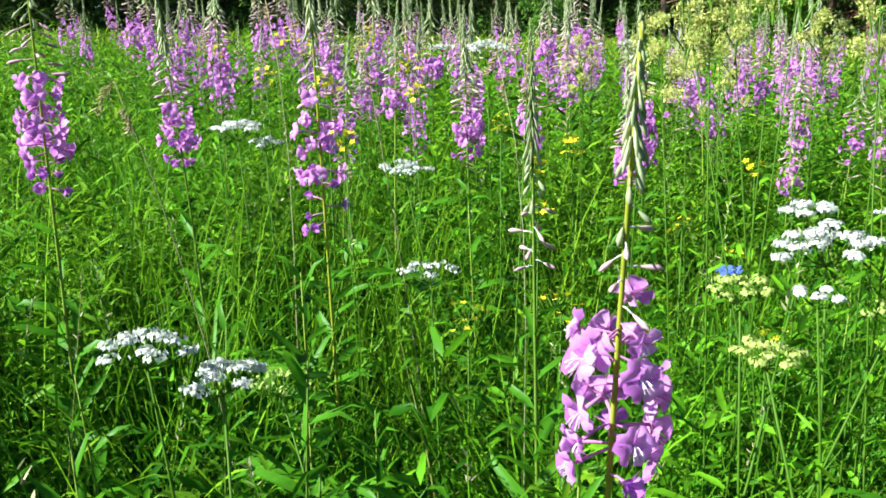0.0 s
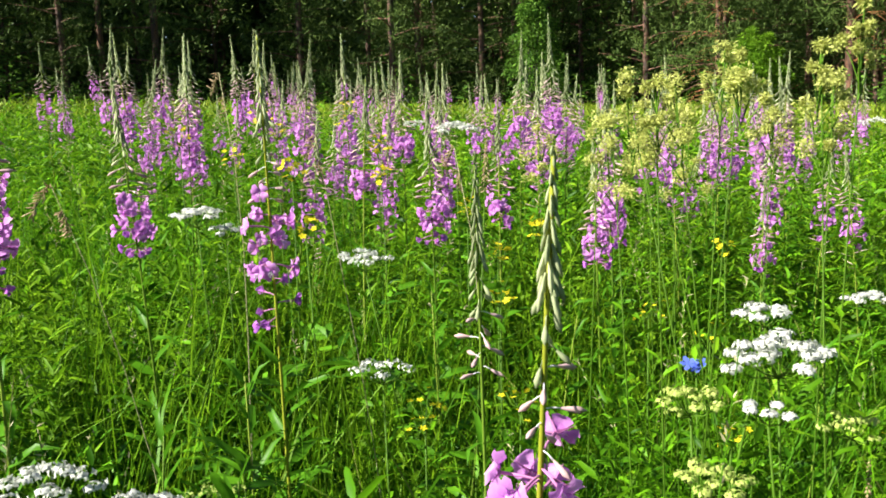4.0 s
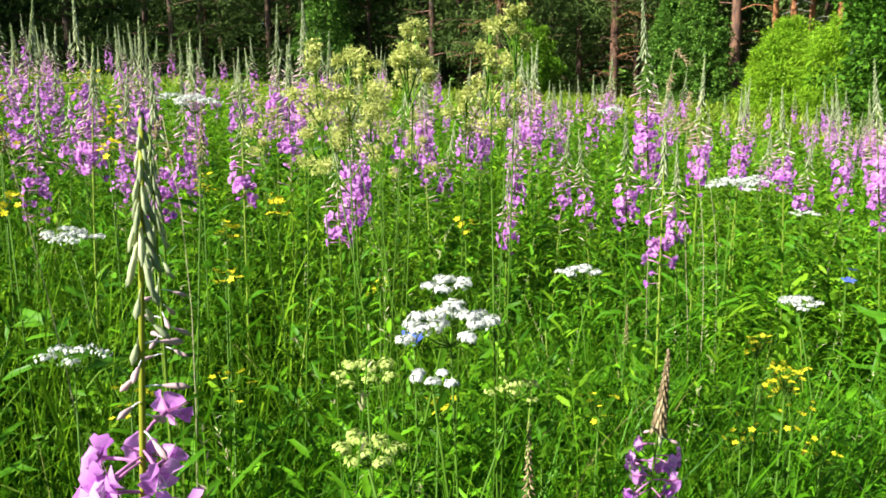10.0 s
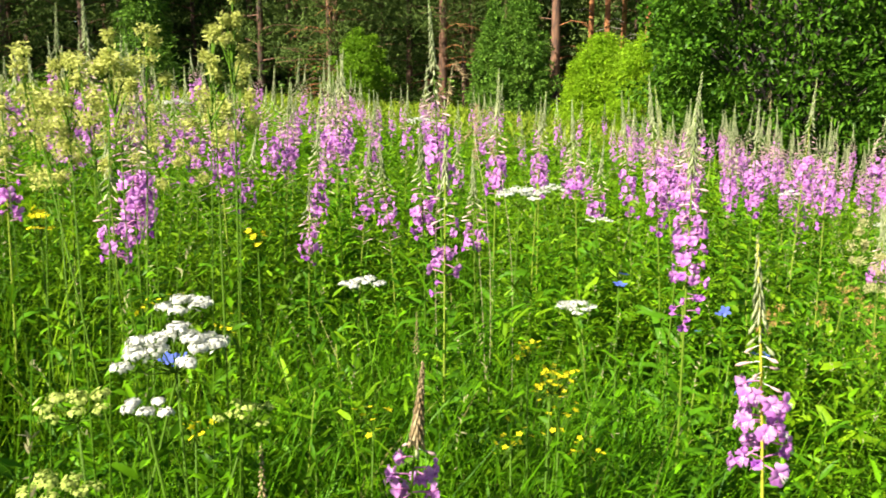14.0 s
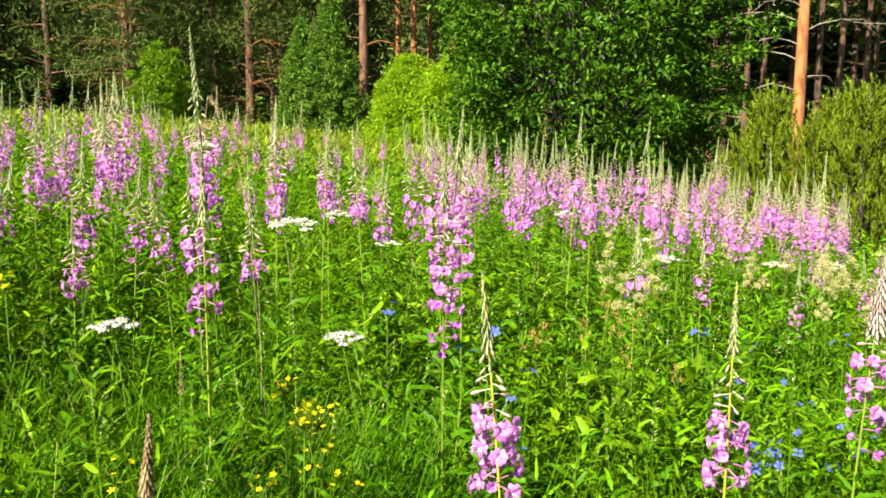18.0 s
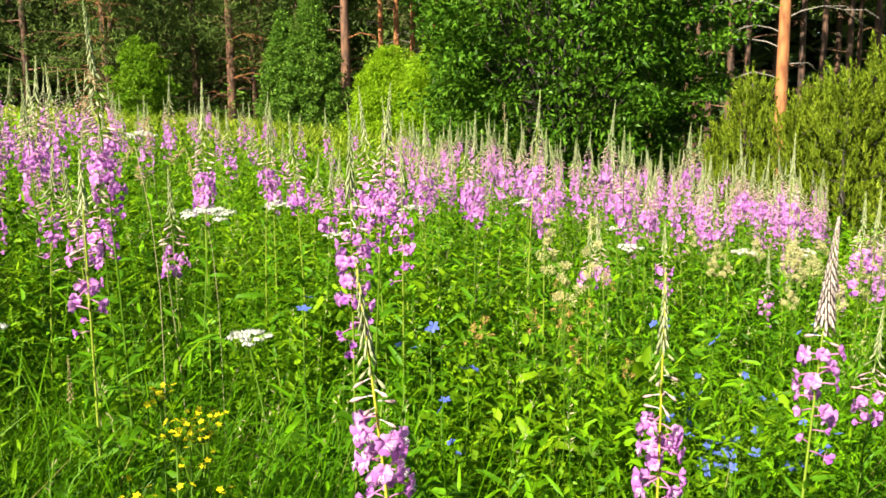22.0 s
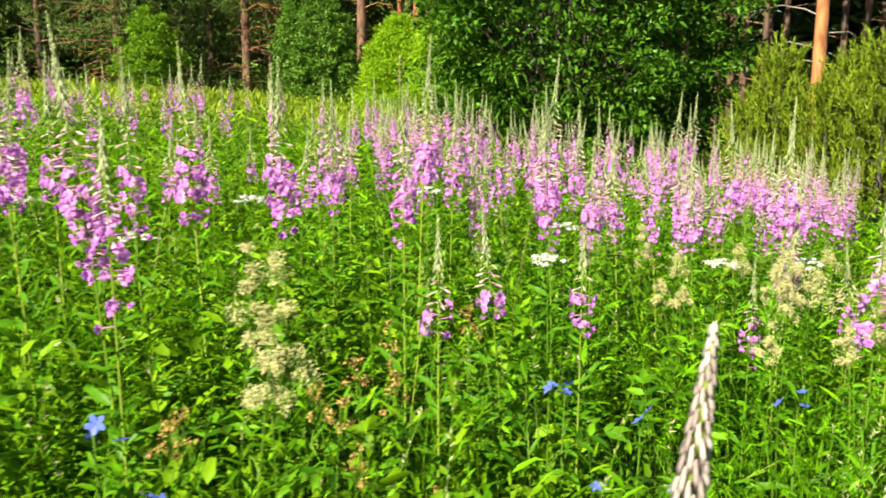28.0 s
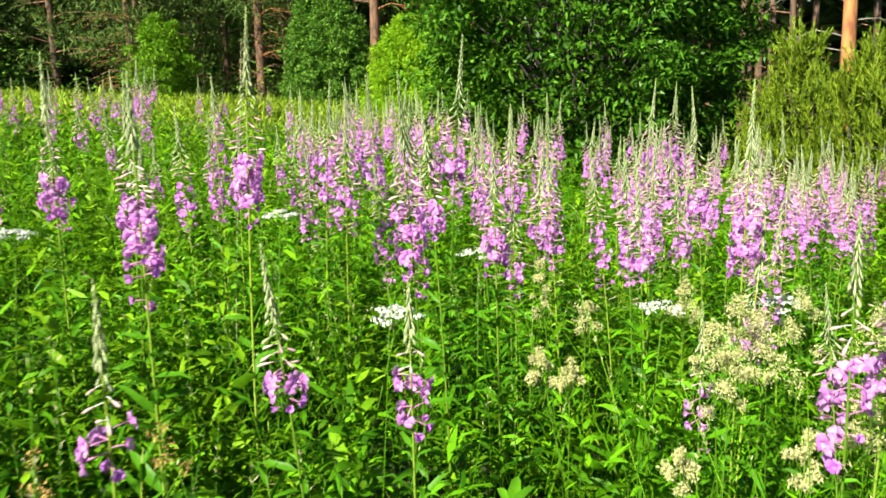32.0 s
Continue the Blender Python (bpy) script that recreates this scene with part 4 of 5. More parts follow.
umbel(-0.649, 1.55, 0.835, 0.045, 12, M_WHITE, W2, 30)
umbel(-2.014, 2.98, 1.25, 0.06, 10, M_WHITE, W1, 26)
umbel(-0.824, -0.309, 1.0, 0.038, 11, M_WHITE, "white umbel with a greenish unripe side head", 20)
umbel(-0.80, -0.25, 0.965, 0.035, 11, M_WHITE, W2, 30)
umbel(-0.95, 1.86, 1.06, 0.07, 13, M_WHITE, W1, 44)
umbel(-1.25, 2.75, 0.99, 0.06, 11, M_WHITE, W1, 26)
umbel(-0.03, 3.537, 0.775, 0.055, 12, M_WHITE, W1, 30)
umbel(-0.158, 4.396, 0.745, 0.055, 11, M_WHITE, W2, 30)
umbel(-1.21, 3.171, 0.83, 0.055, 11, M_WHITE, W1, 30)
umbel(0.45, 4.05, 0.70, 0.06, 11, M_WHITE, W1, 26)
umbel(0.72, 4.25, 0.68, 0.06, 11, M_WHITE, W2, 30)
umbel(-0.95, 3.40, 0.93, 0.05, 10, M_WHITE, W2, 30)
umbel(-0.55, 3.90, 0.92, 0.05, 10, M_WHITE, W2, 30)
umbel(-1.15, 0.18, 0.93, 0.045, 11, M_WHITE, W2, 12)
umbel(-1.02, -0.12, 0.86, 0.04, 10, M_GREENUMB, G1, 12)
umbel(-2.9, 1.3, 1.32, 0.06, 10, M_WHITE, W1, 26)
umbel(-3.2, 2.6, 1.33, 0.06, 10, M_WHITE, W1, 26)


# ---- cream plumes ----
def plume(x, y, z, tall, wide, n, mat, label, kind="meadow_rue", category="wildflower", size=0.006, clumps=9, puff=0.36):
    """A branched fluffy panicle on a thin stalk."""
    g = float(ground_z(x, y))
    h = z - g
    ob = thing(kind, label, category, "cream plumes", (x, y, g - 0.01), rng.uniform(0, 360), rng.normal(0, 2.5, 2))
    st = Build()
    bx, by = rng.normal(0, 0.08, 2)
    tube(st, [(bx, by, 0), (bx * 0.9, by * 0.5, h * 0.35), (bx * 0.4, by * 0.2, h * 0.7), (0, 0, h)], [0.0016, 0.0014, 0.0012, 0.0007], 4)
    heads = []
    for i in range(clumps):
        f = i / (clumps - 1)
        a = i * 2.4
        r = wide * (1 - f) ** 0.6 * rng.uniform(0.5, 1.25)
        p = np.array([math.cos(a) * r, math.sin(a) * r, h - tall * (1 - f) + rng.normal(0, 0.12 * tall)])
        tube(st, [(0, 0, p[2] - 0.04), p * [0.5, 0.5, 1] - [0, 0, 0.015], p], [0.0012, 0.001, 0.0007], 3)
        heads.append(p)
    part("stem", st, M_HERBSTEM, ob)
    for p in heads:
        b = Build()
        m = n // clumps
        d = unit(rng.normal(0, 1, (m, 3))) * np.sqrt(rng.uniform(0.02, 1, (m, 1))) * rng.uniform(0.7, 1.4, 3) * wide * puff * rng.uniform(0.7, 1.35)
        flat_leaves(b, p + d, rng.normal(0, 1, (m, 3)), rng.uniform(0.7, 1.6, m) * size * 1.6, rng.uniform(0.5, 1, m) * size, 0.1)
        part("panicle", b, mat, ob)
    lf = Build()
    a = np.arange(34) * 2.4
    leaves(lf, np.stack([0 * a, 0 * a, h * np.linspace(0.2, 0.78, 34)], 1), np.stack([np.cos(a), np.sin(a), 1.1 + 0 * a], 1), rng.uniform(0.03, 0.06, 34), rng.uniform(0.005, 0.009, 34), 0.6)
    part("foliage", lf, M_HERB, ob)
    return ob


RUE = "tall meadow rue with pale yellow-green fluffy panicles"
for x, y, z, t, w in ((-0.94, 0.46, 1.32, 0.07, 0.024), (-1.0, 0.55, 1.29, 0.07, 0.028), (-0.79, 0.40, 1.365, 0.055, 0.024), (-0.82, 0.45, 1.32, 0.05, 0.026), (-0.72, 0.40, 1.325, 0.05, 0.022),
                      (-0.77, 0.49, 1.305, 0.06, 0.026), (-0.67, 0.38, 1.335, 0.04, 0.020), (-0.65, 0.39, 1.345, 0.05, 0.018), (-0.59, 0.37, 1.375, 0.045, 0.016), (-0.98, 0.57, 1.27, 0.07, 0.032),
                      (-0.86, 0.54, 1.28, 0.07, 0.03), (-0.75, 0.51, 1.315, 0.06, 0.024), (-1.18, 0.65, 1.27, 0.07, 0.035), (-0.79, 0.61, 1.285, 0.05, 0.024), (-1.3, 0.8, 1.27, 0.07, 0.035), (-1.1, 0.9, 1.22, 0.07, 0.035)):
    plume(x, y, z, t * 1.25, w * 1.25, 1050, M_PLUME, RUE, clumps=7, size=0.0030, puff=0.34)
SWEET = "meadowsweet with tan-cream fluffy heads going over"
for x, y, z, t, w in ((-0.02, 2.08, 1.03, 0.15, 0.028), (-0.07, 2.18, 1.02, 0.12, 0.026), (-0.04, 2.12, 0.93, 0.10, 0.028), (0.27, 3.79, 0.84, 0.12, 0.025), (0.30, 3.70, 0.76, 0.06, 0.03)):
    plume(x, y, z, t, w, 1300, M_TAN, SWEET, "meadowsweet", clumps=9, size=0.0028, puff=0.42)
for x, y, z, w in ((0.36, 3.5, 0.735, 0.034), (0.33, 3.42, 0.725, 0.024), (0.56, 3.64, 0.77, 0.04), (0.61, 3.94, 0.72, 0.05), (0.59, 3.90, 0.77, 0.05), (0.74, 3.74, 0.73, 0.055), (0.79, 4.04, 0.75, 0.055), (0.68, 3.54, 0.71, 0.045),
                   (0.48, 4.03, 0.75, 0.045), (0.83, 3.54, 0.70, 0.05), (0.56, 3.39, 0.67, 0.03), (0.89, 4.03, 0.74, 0.06), (0.92, 3.75, 0.74, 0.05), (0.74, 3.30, 0.66, 0.03), (0.95, 3.45, 0.70, 0.04)):
    plume(x, y, z, w * 2.0, w * 0.9, 1300, M_TAN, "meadowsweet with uneven cream-coloured fluffy heads", "meadowsweet", clumps=9, size=0.0034, puff=0.4)
for x, y, z in ((-0.049, 2.442, 0.78), (-0.288, 2.189, 0.75), (-0.10, 2.40, 0.74), (-0.33, 2.25, 0.72), (0.02, 2.46, 0.76), (-0.2, 2.5, 0.70), (-0.15, 2.3, 0.66), (0.12, 2.35, 0.62), (-0.08, 2.83, 0.78), (-0.15, 2.75, 0.74)):
    plume(x, y, z, 0.06, 0.025, 160, M_RUSTY, "faded herb with rusty brown seed clusters", "seeding_herb", size=0.004, clumps=6)


# ---- leafy fireweed shoots without bloom ----
def shoot(x, y, h, n):
    ob = thing("fireweed_shoot", "leafy green fireweed shoot with no flowers yet", "wildflower", "fireweed shoots")
    line = stem_line(h, rng.normal(0, 0.04, 2), 8)
    st = Build()
    tube(st, line, np.linspace(0.0036, 0.0012, len(line)), 5)
    part("stem", st, M_STEM, ob)
    for i in range(n):
        f = (i + 0.5) / n
        o = part("leaf", LEAVES[i % 4], None, ob)
        up = 5 - 45 * max(0.0, f - 0.55) / 0.45
        o.matrix_local = Matrix.Translation(on_line(line, h * (0.22 + 0.78 * f))) @ pose(0, 0, 0, rng.uniform(-40, 40), up + rng.uniform(-15, 15), i * 137.5 + rng.uniform(-15, 15)) @ Matrix.Scale(rng.uniform(0.85, 1.2) * (1.0 - 0.55 * max(0.0, f - 0.5) / 0.5), 4)
    place_plant(ob, x, y)


for x, y, h, n in ((-0.72, -0.12, 0.72, 26), (-0.62, 0.08, 0.66, 24), (-0.937, -0.151, 0.87, 30), (-0.873, -0.378, 0.86, 28), (-0.66, -0.02, 0.86, 26), (-1.05, 0.02, 0.72, 24), (-0.70, 0.10, 0.74, 26), 
                   (-1.25, -0.3, 0.74, 26), (-0.78, 0.78, 0.72, 26), (-0.98, 0.95, 0.76, 26), (-0.42, 1.42, 0.80, 28), (-0.30, 1.60, 0.76, 26), (-0.48, 1.30, 0.72, 26), (-0.70, 1.85, 0.78, 26), (-0.15, 1.75, 0.70, 26),
                   (0.05, 1.95, 0.70, 24), (0.35, 1.85, 0.72, 24), (0.58, 2.1, 0.72, 24), (-0.35, 2.45, 0.74, 26), (0.15, 2.75, 0.76, 26), (-0.02, 3.1, 0.8, 28), (-0.45, 2.75, 0.78, 26),
                   (-1.45, 0.75, 0.82, 26), (-1.6, 0.1, 0.8, 26), (-1.1, 1.3, 0.78, 26), (-0.62, 2.6, 0.8, 26), (0.62, 2.75, 0.7, 24)):
    shoot(x, y, h, n)
for x, y, h, n in ((-1.28, -0.02, 0.88, 26), (-1.18, -0.2, 0.82, 26), (-0.86, -0.28, 0.72, 24), (-1.5, 0.5, 0.88, 26),
                   (-0.36, 1.55, 0.86, 28), (-0.44, 1.62, 0.78, 26), (-0.9, 1.42, 0.72, 24), (-0.28, 2.95, 0.82, 26), (-0.5, 3.0, 0.8, 26), (-0.02, 3.3, 0.74, 26), (-0.3, 2.7, 0.78, 26)):
    shoot(x, y, h, n)


# ---- low clumps of large divided leaves ----
def divided_leaf(length):
    """A feathered leaf: side leaflets in pairs and a large lobed end leaflet."""
    b = Build()
    s = np.linspace(0, 1, 5)
    line = np.stack([s * length * 0.8, 0 * s, length * (0.75 * s - 0.45 * s * s)], 1)
    tube(b, line, np.linspace(0.0016, 0.0007, 5), 4, 1)
    base, way, ln = [], [], []
    for f, L in ((0.35, 0.20), (0.55, 0.27), (0.76, 0.30)):
        p = np.array([np.interp(f, s, line[:, i]) for i in range(3)])
        for side in (-1, 1):
            base.append(p)
            way.append([0.55, side, 0.15])
            ln.append(L * length)
    for side in (-0.8, 0.0, 0.8):
        base.append(line[-1])
        way.append([1.0, side, 0.0])
        ln.append(length * (0.40 if side == 0 else 0.32))
    leaves(b, np.array(base), np.array(way), np.array(ln), np.array(ln) * 0.38, 0.25, 0.3, 0, 0.42, 0.25)
    return b.mesh("divided_leaf", M_LEAF, M_HERBSTEM)


DIVIDED = [divided_leaf(q) for q in (0.20, 0.24, 0.17)]


def leaf_clump(x, y, h):
    ob = thing("meadowsweet_clump", "clump of large divided green meadowsweet leaves", "wildflower", "leaf clumps", (x, y, float(ground_z(x, y)) - 0.01), rng.uniform(0, 360), rng.normal(0, 4, 2))
    st = Build()
    tube(st, stem_line(h, rng.normal(0, 0.06, 2), 6), np.linspace(0.003, 0.0015, 6), 5)
    part("stem", st, M_HERBSTEM, ob)
    for i in range(7):
        o = part("leaf", DIVIDED[i % 3], None, ob)
        f = 0.35 + 0.65 * i / 6
        o.matrix_local = Matrix.Translation((0, 0, h * f)) @ pose(0, 0, 0, rng.uniform(-25, 25), rng.uniform(-25, 20), i * 137.5 + rng.uniform(-20, 20)) @ Matrix.Scale(rng.uniform(0.7, 1.1), 4)


for x, y, h in ((0.12, 2.62, 0.62), (-0.10, 2.60, 0.66), (0.26, 2.90, 0.60), (0.05, 2.85, 0.68), (-0.28, 2.62, 0.62), (0.42, 2.72, 0.55), (0.33, 3.32, 0.62), (-0.22, 3.05, 0.70),
                (0.55, 3.02, 0.58), (-0.45, 2.40, 0.66), (-0.05, 2.0, 0.60), (-0.55, 1.75, 0.66), (-0.25, 1.35, 0.62), (-0.72, 1.15, 0.64), (-1.0, 0.75, 0.66), (-0.85, 0.05, 0.62),
                (-1.1, -0.1, 0.66), (-0.68, -0.2, 0.55), (-1.35, 0.4, 0.70), (-1.45, -0.05, 0.68), (-1.05, 0.55, 0.60), (-0.9, 1.6, 0.66), (0.2, 2.25, 0.52), (-1.7, 0.45, 0.72)):
    leaf_clump(x, y, h)


# ---- small flowers ----
def small_flower(b, c, n, size, mat):
    nrm = unit(rng.normal(0, 0.45, 3) + [0, -0.25, 1.0])
    u = unit(np.cross(nrm, [0.3, 1, 0.2]))
    w = np.cross(nrm, u)
    for k in range(n):
        a = k * 2 * math.pi / n
        d = u * math.cos(a) + w * math.sin(a)
        s = np.cross(nrm, d)
        b.add([c, c + d * size * 0.55 - s * size * 0.33 + nrm * size * 0.12, c + d * size * 0.55 + s * size * 0.33 + nrm * size * 0.12, c + d * size + nrm * size * 0.18 - s * size * 0.15, c + d * size + nrm * size * 0.18 + s * size * 0.15], [(0, 2, 1)], [(1, 2, 4, 3)], mat)


def flowering_herb(name, x, y, z, count, spread, petals, size, mat, label, group):
    g = float(ground_z(x, y))
    h = z - g
    ob = thing(name, label, "wildflower", group, (x, y, g - 0.01), rng.uniform(0, 360))
    st = Build()
    tube(st, [(0, 0, 0), (0.01, 0.0, h * 0.5), (0, 0, h - spread)], [0.003, 0.0024, 0.0016], 5)
    tops = []
    for i in range(count):
        a = i * 2.4
        f = math.sqrt((i + 0.5) / count)
        p = np.array([math.cos(a) * f * spread, math.sin(a) * f * spread, h + rng.uniform(-1.3, 0.3) * spread])
        tube(st, [(0, 0, h - spread), p * [0.6, 0.6, 1] - [0, 0, 0.02], p], [0.0012, 0.001, 0.0008], 3)
        tops.append(p)
    part("stem", st, M_HERBSTEM, ob)
    for p in tops:
        b = Build()
        small_flower(b, p, petals, size * rng.uniform(0.85, 1.15), 0)
        part("flower", b, mat, ob)
    lf = Build()
    n = 14
    a = np.arange(n) * 2.4
    leaves(lf, np.stack([0 * a, 0 * a, h * np.linspace(0.25, 0.9, n)], 1), np.stack([np.cos(a), np.sin(a), 0.5 + 0 * a], 1), rng.uniform(0.03, 0.06, n), np.full(n, 0.012), 0.3)
    part("foliage", lf, M_HERB, ob)
    return ob


BLUE, YEL = "meadow cranesbill with open blue-violet flowers", "herb with clusters of small bright yellow flowers"
for x, y, z, c, sp in ((0.268, 2.395, 0.43, 6, 0.05), (0.321, 2.167, 0.46, 6, 0.045), (0.213, 2.529, 0.45, 5, 0.05), (0.104, 2.994, 0.58, 2, 0.02), (-0.349, 1.943, 0.59, 2, 0.03), (0.302, 2.235, 0.44, 6, 0.06), (0.34, 2.08, 0.46, 5, 0.05), (0.147, 2.97, 0.58, 3, 0.02), (0.313, 3.016, 0.53, 2, 0.02), (0.40, 2.30, 0.50, 5, 0.07), (0.22, 2.45, 0.50, 4, 0.06),
                       (-0.50, 0.03, 0.83, 2, 0.012), (-1.0, 0.70, 0.86, 3, 0.02), (-0.60, 1.70, 0.88, 2, 0.03), (0.45, 2.75, 0.48, 3, 0.06), (-0.458, 2.184, 0.72, 2, 0.02), (-0.35, 2.2, 0.60, 2, 0.03),
                       (-0.30, 1.90, 0.50, 2, 0.03), (0.25, 2.75, 0.50, 2, 0.05), (0.6, 2.5, 0.42, 4, 0.06), (-0.6, 2.35, 0.60, 2, 0.04), (0.52, 2.45, 0.36, 4, 0.06), (0.65, 3.2, 0.56, 3, 0.05)):
    flowering_herb("cranesbill", x, y, z, c, sp, 5, 0.0155, M_BLUE, BLUE, "blue cranesbills")
for x, y, z, c, sp in ((-0.537, 1.174, 0.79, 5, 0.03), (-0.50, 1.12, 0.74, 4, 0.03), (-0.60, 1.30, 0.74, 4, 0.03), (-0.56, 1.05, 0.72, 4, 0.03), (-0.509, 1.10, 0.81, 9, 0.025), (-0.552, 1.24, 0.77, 8, 0.03), (-0.586, 1.165, 0.84, 7, 0.02), (-0.47, 1.18, 0.68, 6, 0.03), (-1.60, 0.85, 1.0, 4, 0.03), (-1.45, 0.62, 0.98, 4, 0.03),
                       (-2.0, 0.4, 1.16, 5, 0.04), (-2.3, 0.35, 1.2, 5, 0.04), (-1.7, 0.3, 1.05, 4, 0.03), (-1.35, 0.55, 0.92, 4, 0.03), (-2.6, 0.6, 1.26, 5, 0.04), (-2.2, 0.75, 1.22, 6, 0.04), (-2.45, 0.25, 1.25, 6, 0.04), (-1.95, 0.62, 1.13, 6, 0.03), (-3.0, 0.7, 1.34, 7, 0.05), (-3.3, 1.2, 1.36, 7, 0.05), (-1.75, 0.75, 1.05, 5, 0.03), (-2.75, 0.9, 1.3, 5, 0.04),
                       (-1.25, 0.85, 0.92, 3, 0.03), (-1.5, 1.4, 0.9, 3, 0.03), (-1.3, 1.1, 0.82, 3, 0.03), (-0.85, 0.6, 0.82, 3, 0.02), (-0.75, 0.9, 0.76, 4, 0.03), (-1.1, 0.4, 0.86, 4, 0.03), (-1.2, 0.28, 0.84, 5, 0.03)):
    flowering_herb("yellow_herb", x, y, z + (0.05 if x < -1.3 else 0.0), c + 7, sp * (0.9 if x < -1.3 else 1.25), 5, 0.0088 if x < -1.3 else 0.0058, M_YELLOW, YEL, "yellow flowers")


# ---- dead spikes and seed heads ----
def dry_spike(x, y, z, length, radius, mat, label, lean=(0, 0), n=60):
    g = float(ground_z(x, y))
    h = z - g
    ob = thing("dry_spike", label, "seed head", "seed heads", (x, y, g - 0.01), rng.uniform(0, 360), lean)
    st = Build()
    tube(st, [(0, 0, 0), (0.012, 0.008, h * 0.5), (0, 0, h)], [0.0024, 0.002, 0.001], 5)
    part("stem", st, M_STEM, ob)
    b = Build()
    for i in range(n):
        f = i / n
        a = i * 2.4
        d = np.array([math.cos(a), math.sin(a), 0])
        zz = h - length * (1 - f)
        spindle(b, np.array([0, 0, zz]) + d * radius * 0.3, d * (0.9 - 0.7 * f) + [0, 0, -0.5 - 0.5 * f], radius * 2.4 * (1.15 - f), 0.0014, 4)
    part("seed_spike", b, mat, ob)
    lf = Build()
    k = 16
    a = np.arange(k) * 2.4
    leaves(lf, np.stack([0 * a, 0 * a, (h - length) * np.linspace(0.3, 0.98, k)], 1), np.stack([np.cos(a), np.sin(a), 0.6 + 0 * a], 1), np.full(k, 0.10), np.full(k, 0.018), 0.5)
    part("foliage", lf, M_LEAF, ob)
    return ob


dry_spike(-0.537, 0.416, 0.92, 0.10, 0.0038, M_PODS, "brown withered flower spike")
dry_spike(-1.22, 0.36, 1.27, 0.10, 0.005, M_PODS, "dark brown withered flower spike leaning over", (3, 5))
dry_spike(-0.99, 1.40, 0.80, 0.10, 0.0038, M_PODS, "brown withered flower spike")


def reed_grass(x, y, z):
    """A dry stalk that arches over at its top under a drooping panicle."""
    g = float(ground_z(x, y))
    h = z - g
    ob = thing("reed_grass", "arching dry grass stalk with a drooping tan panicle", "grass", "dry grass stalks", (x, y, g - 0.01), rng.uniform(0, 360))
    reach = rng.uniform(0.06, 0.11)
    f = np.linspace(0, 1, 9)
    line = np.stack([-reach * 0.6 + reach * f**4 * 1.6, 0.02 * np.sin(f * 5), h * (1 - 0.9 * (1 - f) ** 1.0 - 0.1 * (1 - f)) - 0.05 * np.clip(f - 0.9, 0, 1)], 1)
    st = Build()
    tube(st, line, np.linspace(0.0018, 0.0006, 9), 4)
    part("stalk", st, M_SEED, ob)
    b = Build()
    tail = line[-1]
    for i in range(70):
        q = i / 70
        p = line[-1] + (line[-2] - line[-1]) * 0.5 * (1 - q) if q < 0.5 else tail + np.array([0.09 * (q - 0.5), 0, -0.07 * (q - 0.5)])
        d = np.array([0.8, rng.normal(0, 0.6), rng.normal(-0.3, 0.4)])
        spindle(b, p, d, rng.uniform(0.009, 0.018), 0.0011, 3)
    part("seed_spike", b, M_PODS, ob)
    lf = Build()
    a = np.arange(5) * 2.4
    blades(lf, np.stack([0 * a - reach * 0.5, 0 * a, h * np.linspace(0.15, 0.6, 5)], 1), np.stack([np.cos(a), np.sin(a), 2.0 + 0 * a], 1), np.full(5, 0.22), np.full(5, 0.006), np.full(5, 0.5))
    part("foliage", lf, M_GRASS, ob)


for x, y, z in ((-1.52, 0.09, 1.40), (-1.31, -0.15, 1.23), (-0.90, 1.57, 1.23), (-1.17, 0.36, 1.25), (-1.06, 1.84, 1.30), (-1.12, 2.11, 1.21), (-0.94, 1.43, 1.38), (-1.34, 0.23, 1.28), (-0.67, 3.88, 1.39), (-1.03, 3.07, 1.16)):
    reed_grass(x, y, z)


def make_seed_heads():
    b = Build()
    n = 1100
    x, y = polar(n, 0.9, 8.0, -12, 92)
    keep = clear_of_way(x, y, 0.3)
    for px, py in zip(x[keep], y[keep]):
        g = float(ground_z(px, py))
        h = rng.uniform(0.75, 1.12)
        dx, dy = rng.normal(0, 0.14, 2)
        p = np.array([[px, py, g], [px + dx * 0.3, py + dy * 0.3, g + h * 0.6], [px + dx, py + dy, g + h]])
        tube(b, p, [0.0012, 0.001, 0.0007], 3, 1)
        m = 18
        f = rng.uniform(0.84, 1.0, m)[:, None]
        q = p[1] + (p[2] - p[1]) * ((f - 0.6) / 0.4)
        flat_leaves(b, q, rng.normal(0, 1, (m, 3)) * [0.5, 0.5, 0.2] + [0, 0, 0.8], np.full(m, 0.013), np.full(m, 0.0026), 0.2, 0)
    stuff("grass_seed_heads", b, [M_SEED, M_GRASS], "thin grass stalks with pale tan seed heads", "grass")


make_seed_heads()


# ---- trees and bushes ----
def foliage_clumps(b, centres, radii, per, leaf, slim, mat=0, drop=0.2, rise=0.3, squash=0.7):
    """Leaves thrown round many clump centres."""
    c = np.repeat(centres, per, 0)
    r = np.repeat(radii, per)[:, None]
    d = unit(rng.normal(0, 1, c.shape)) * np.cbrt(rng.uniform(0.05, 1, (len(c), 1)))
    p = c + d * r * [1, 1, squash]
    way = d + rng.normal(0, 0.5, c.shape) + [0, 0, rise]
    flat_leaves(b, p, way, rng.uniform(0.6, 1.3, len(c)) * leaf, rng.uniform(0.7, 1.2, len(c)) * leaf * slim, drop, mat)


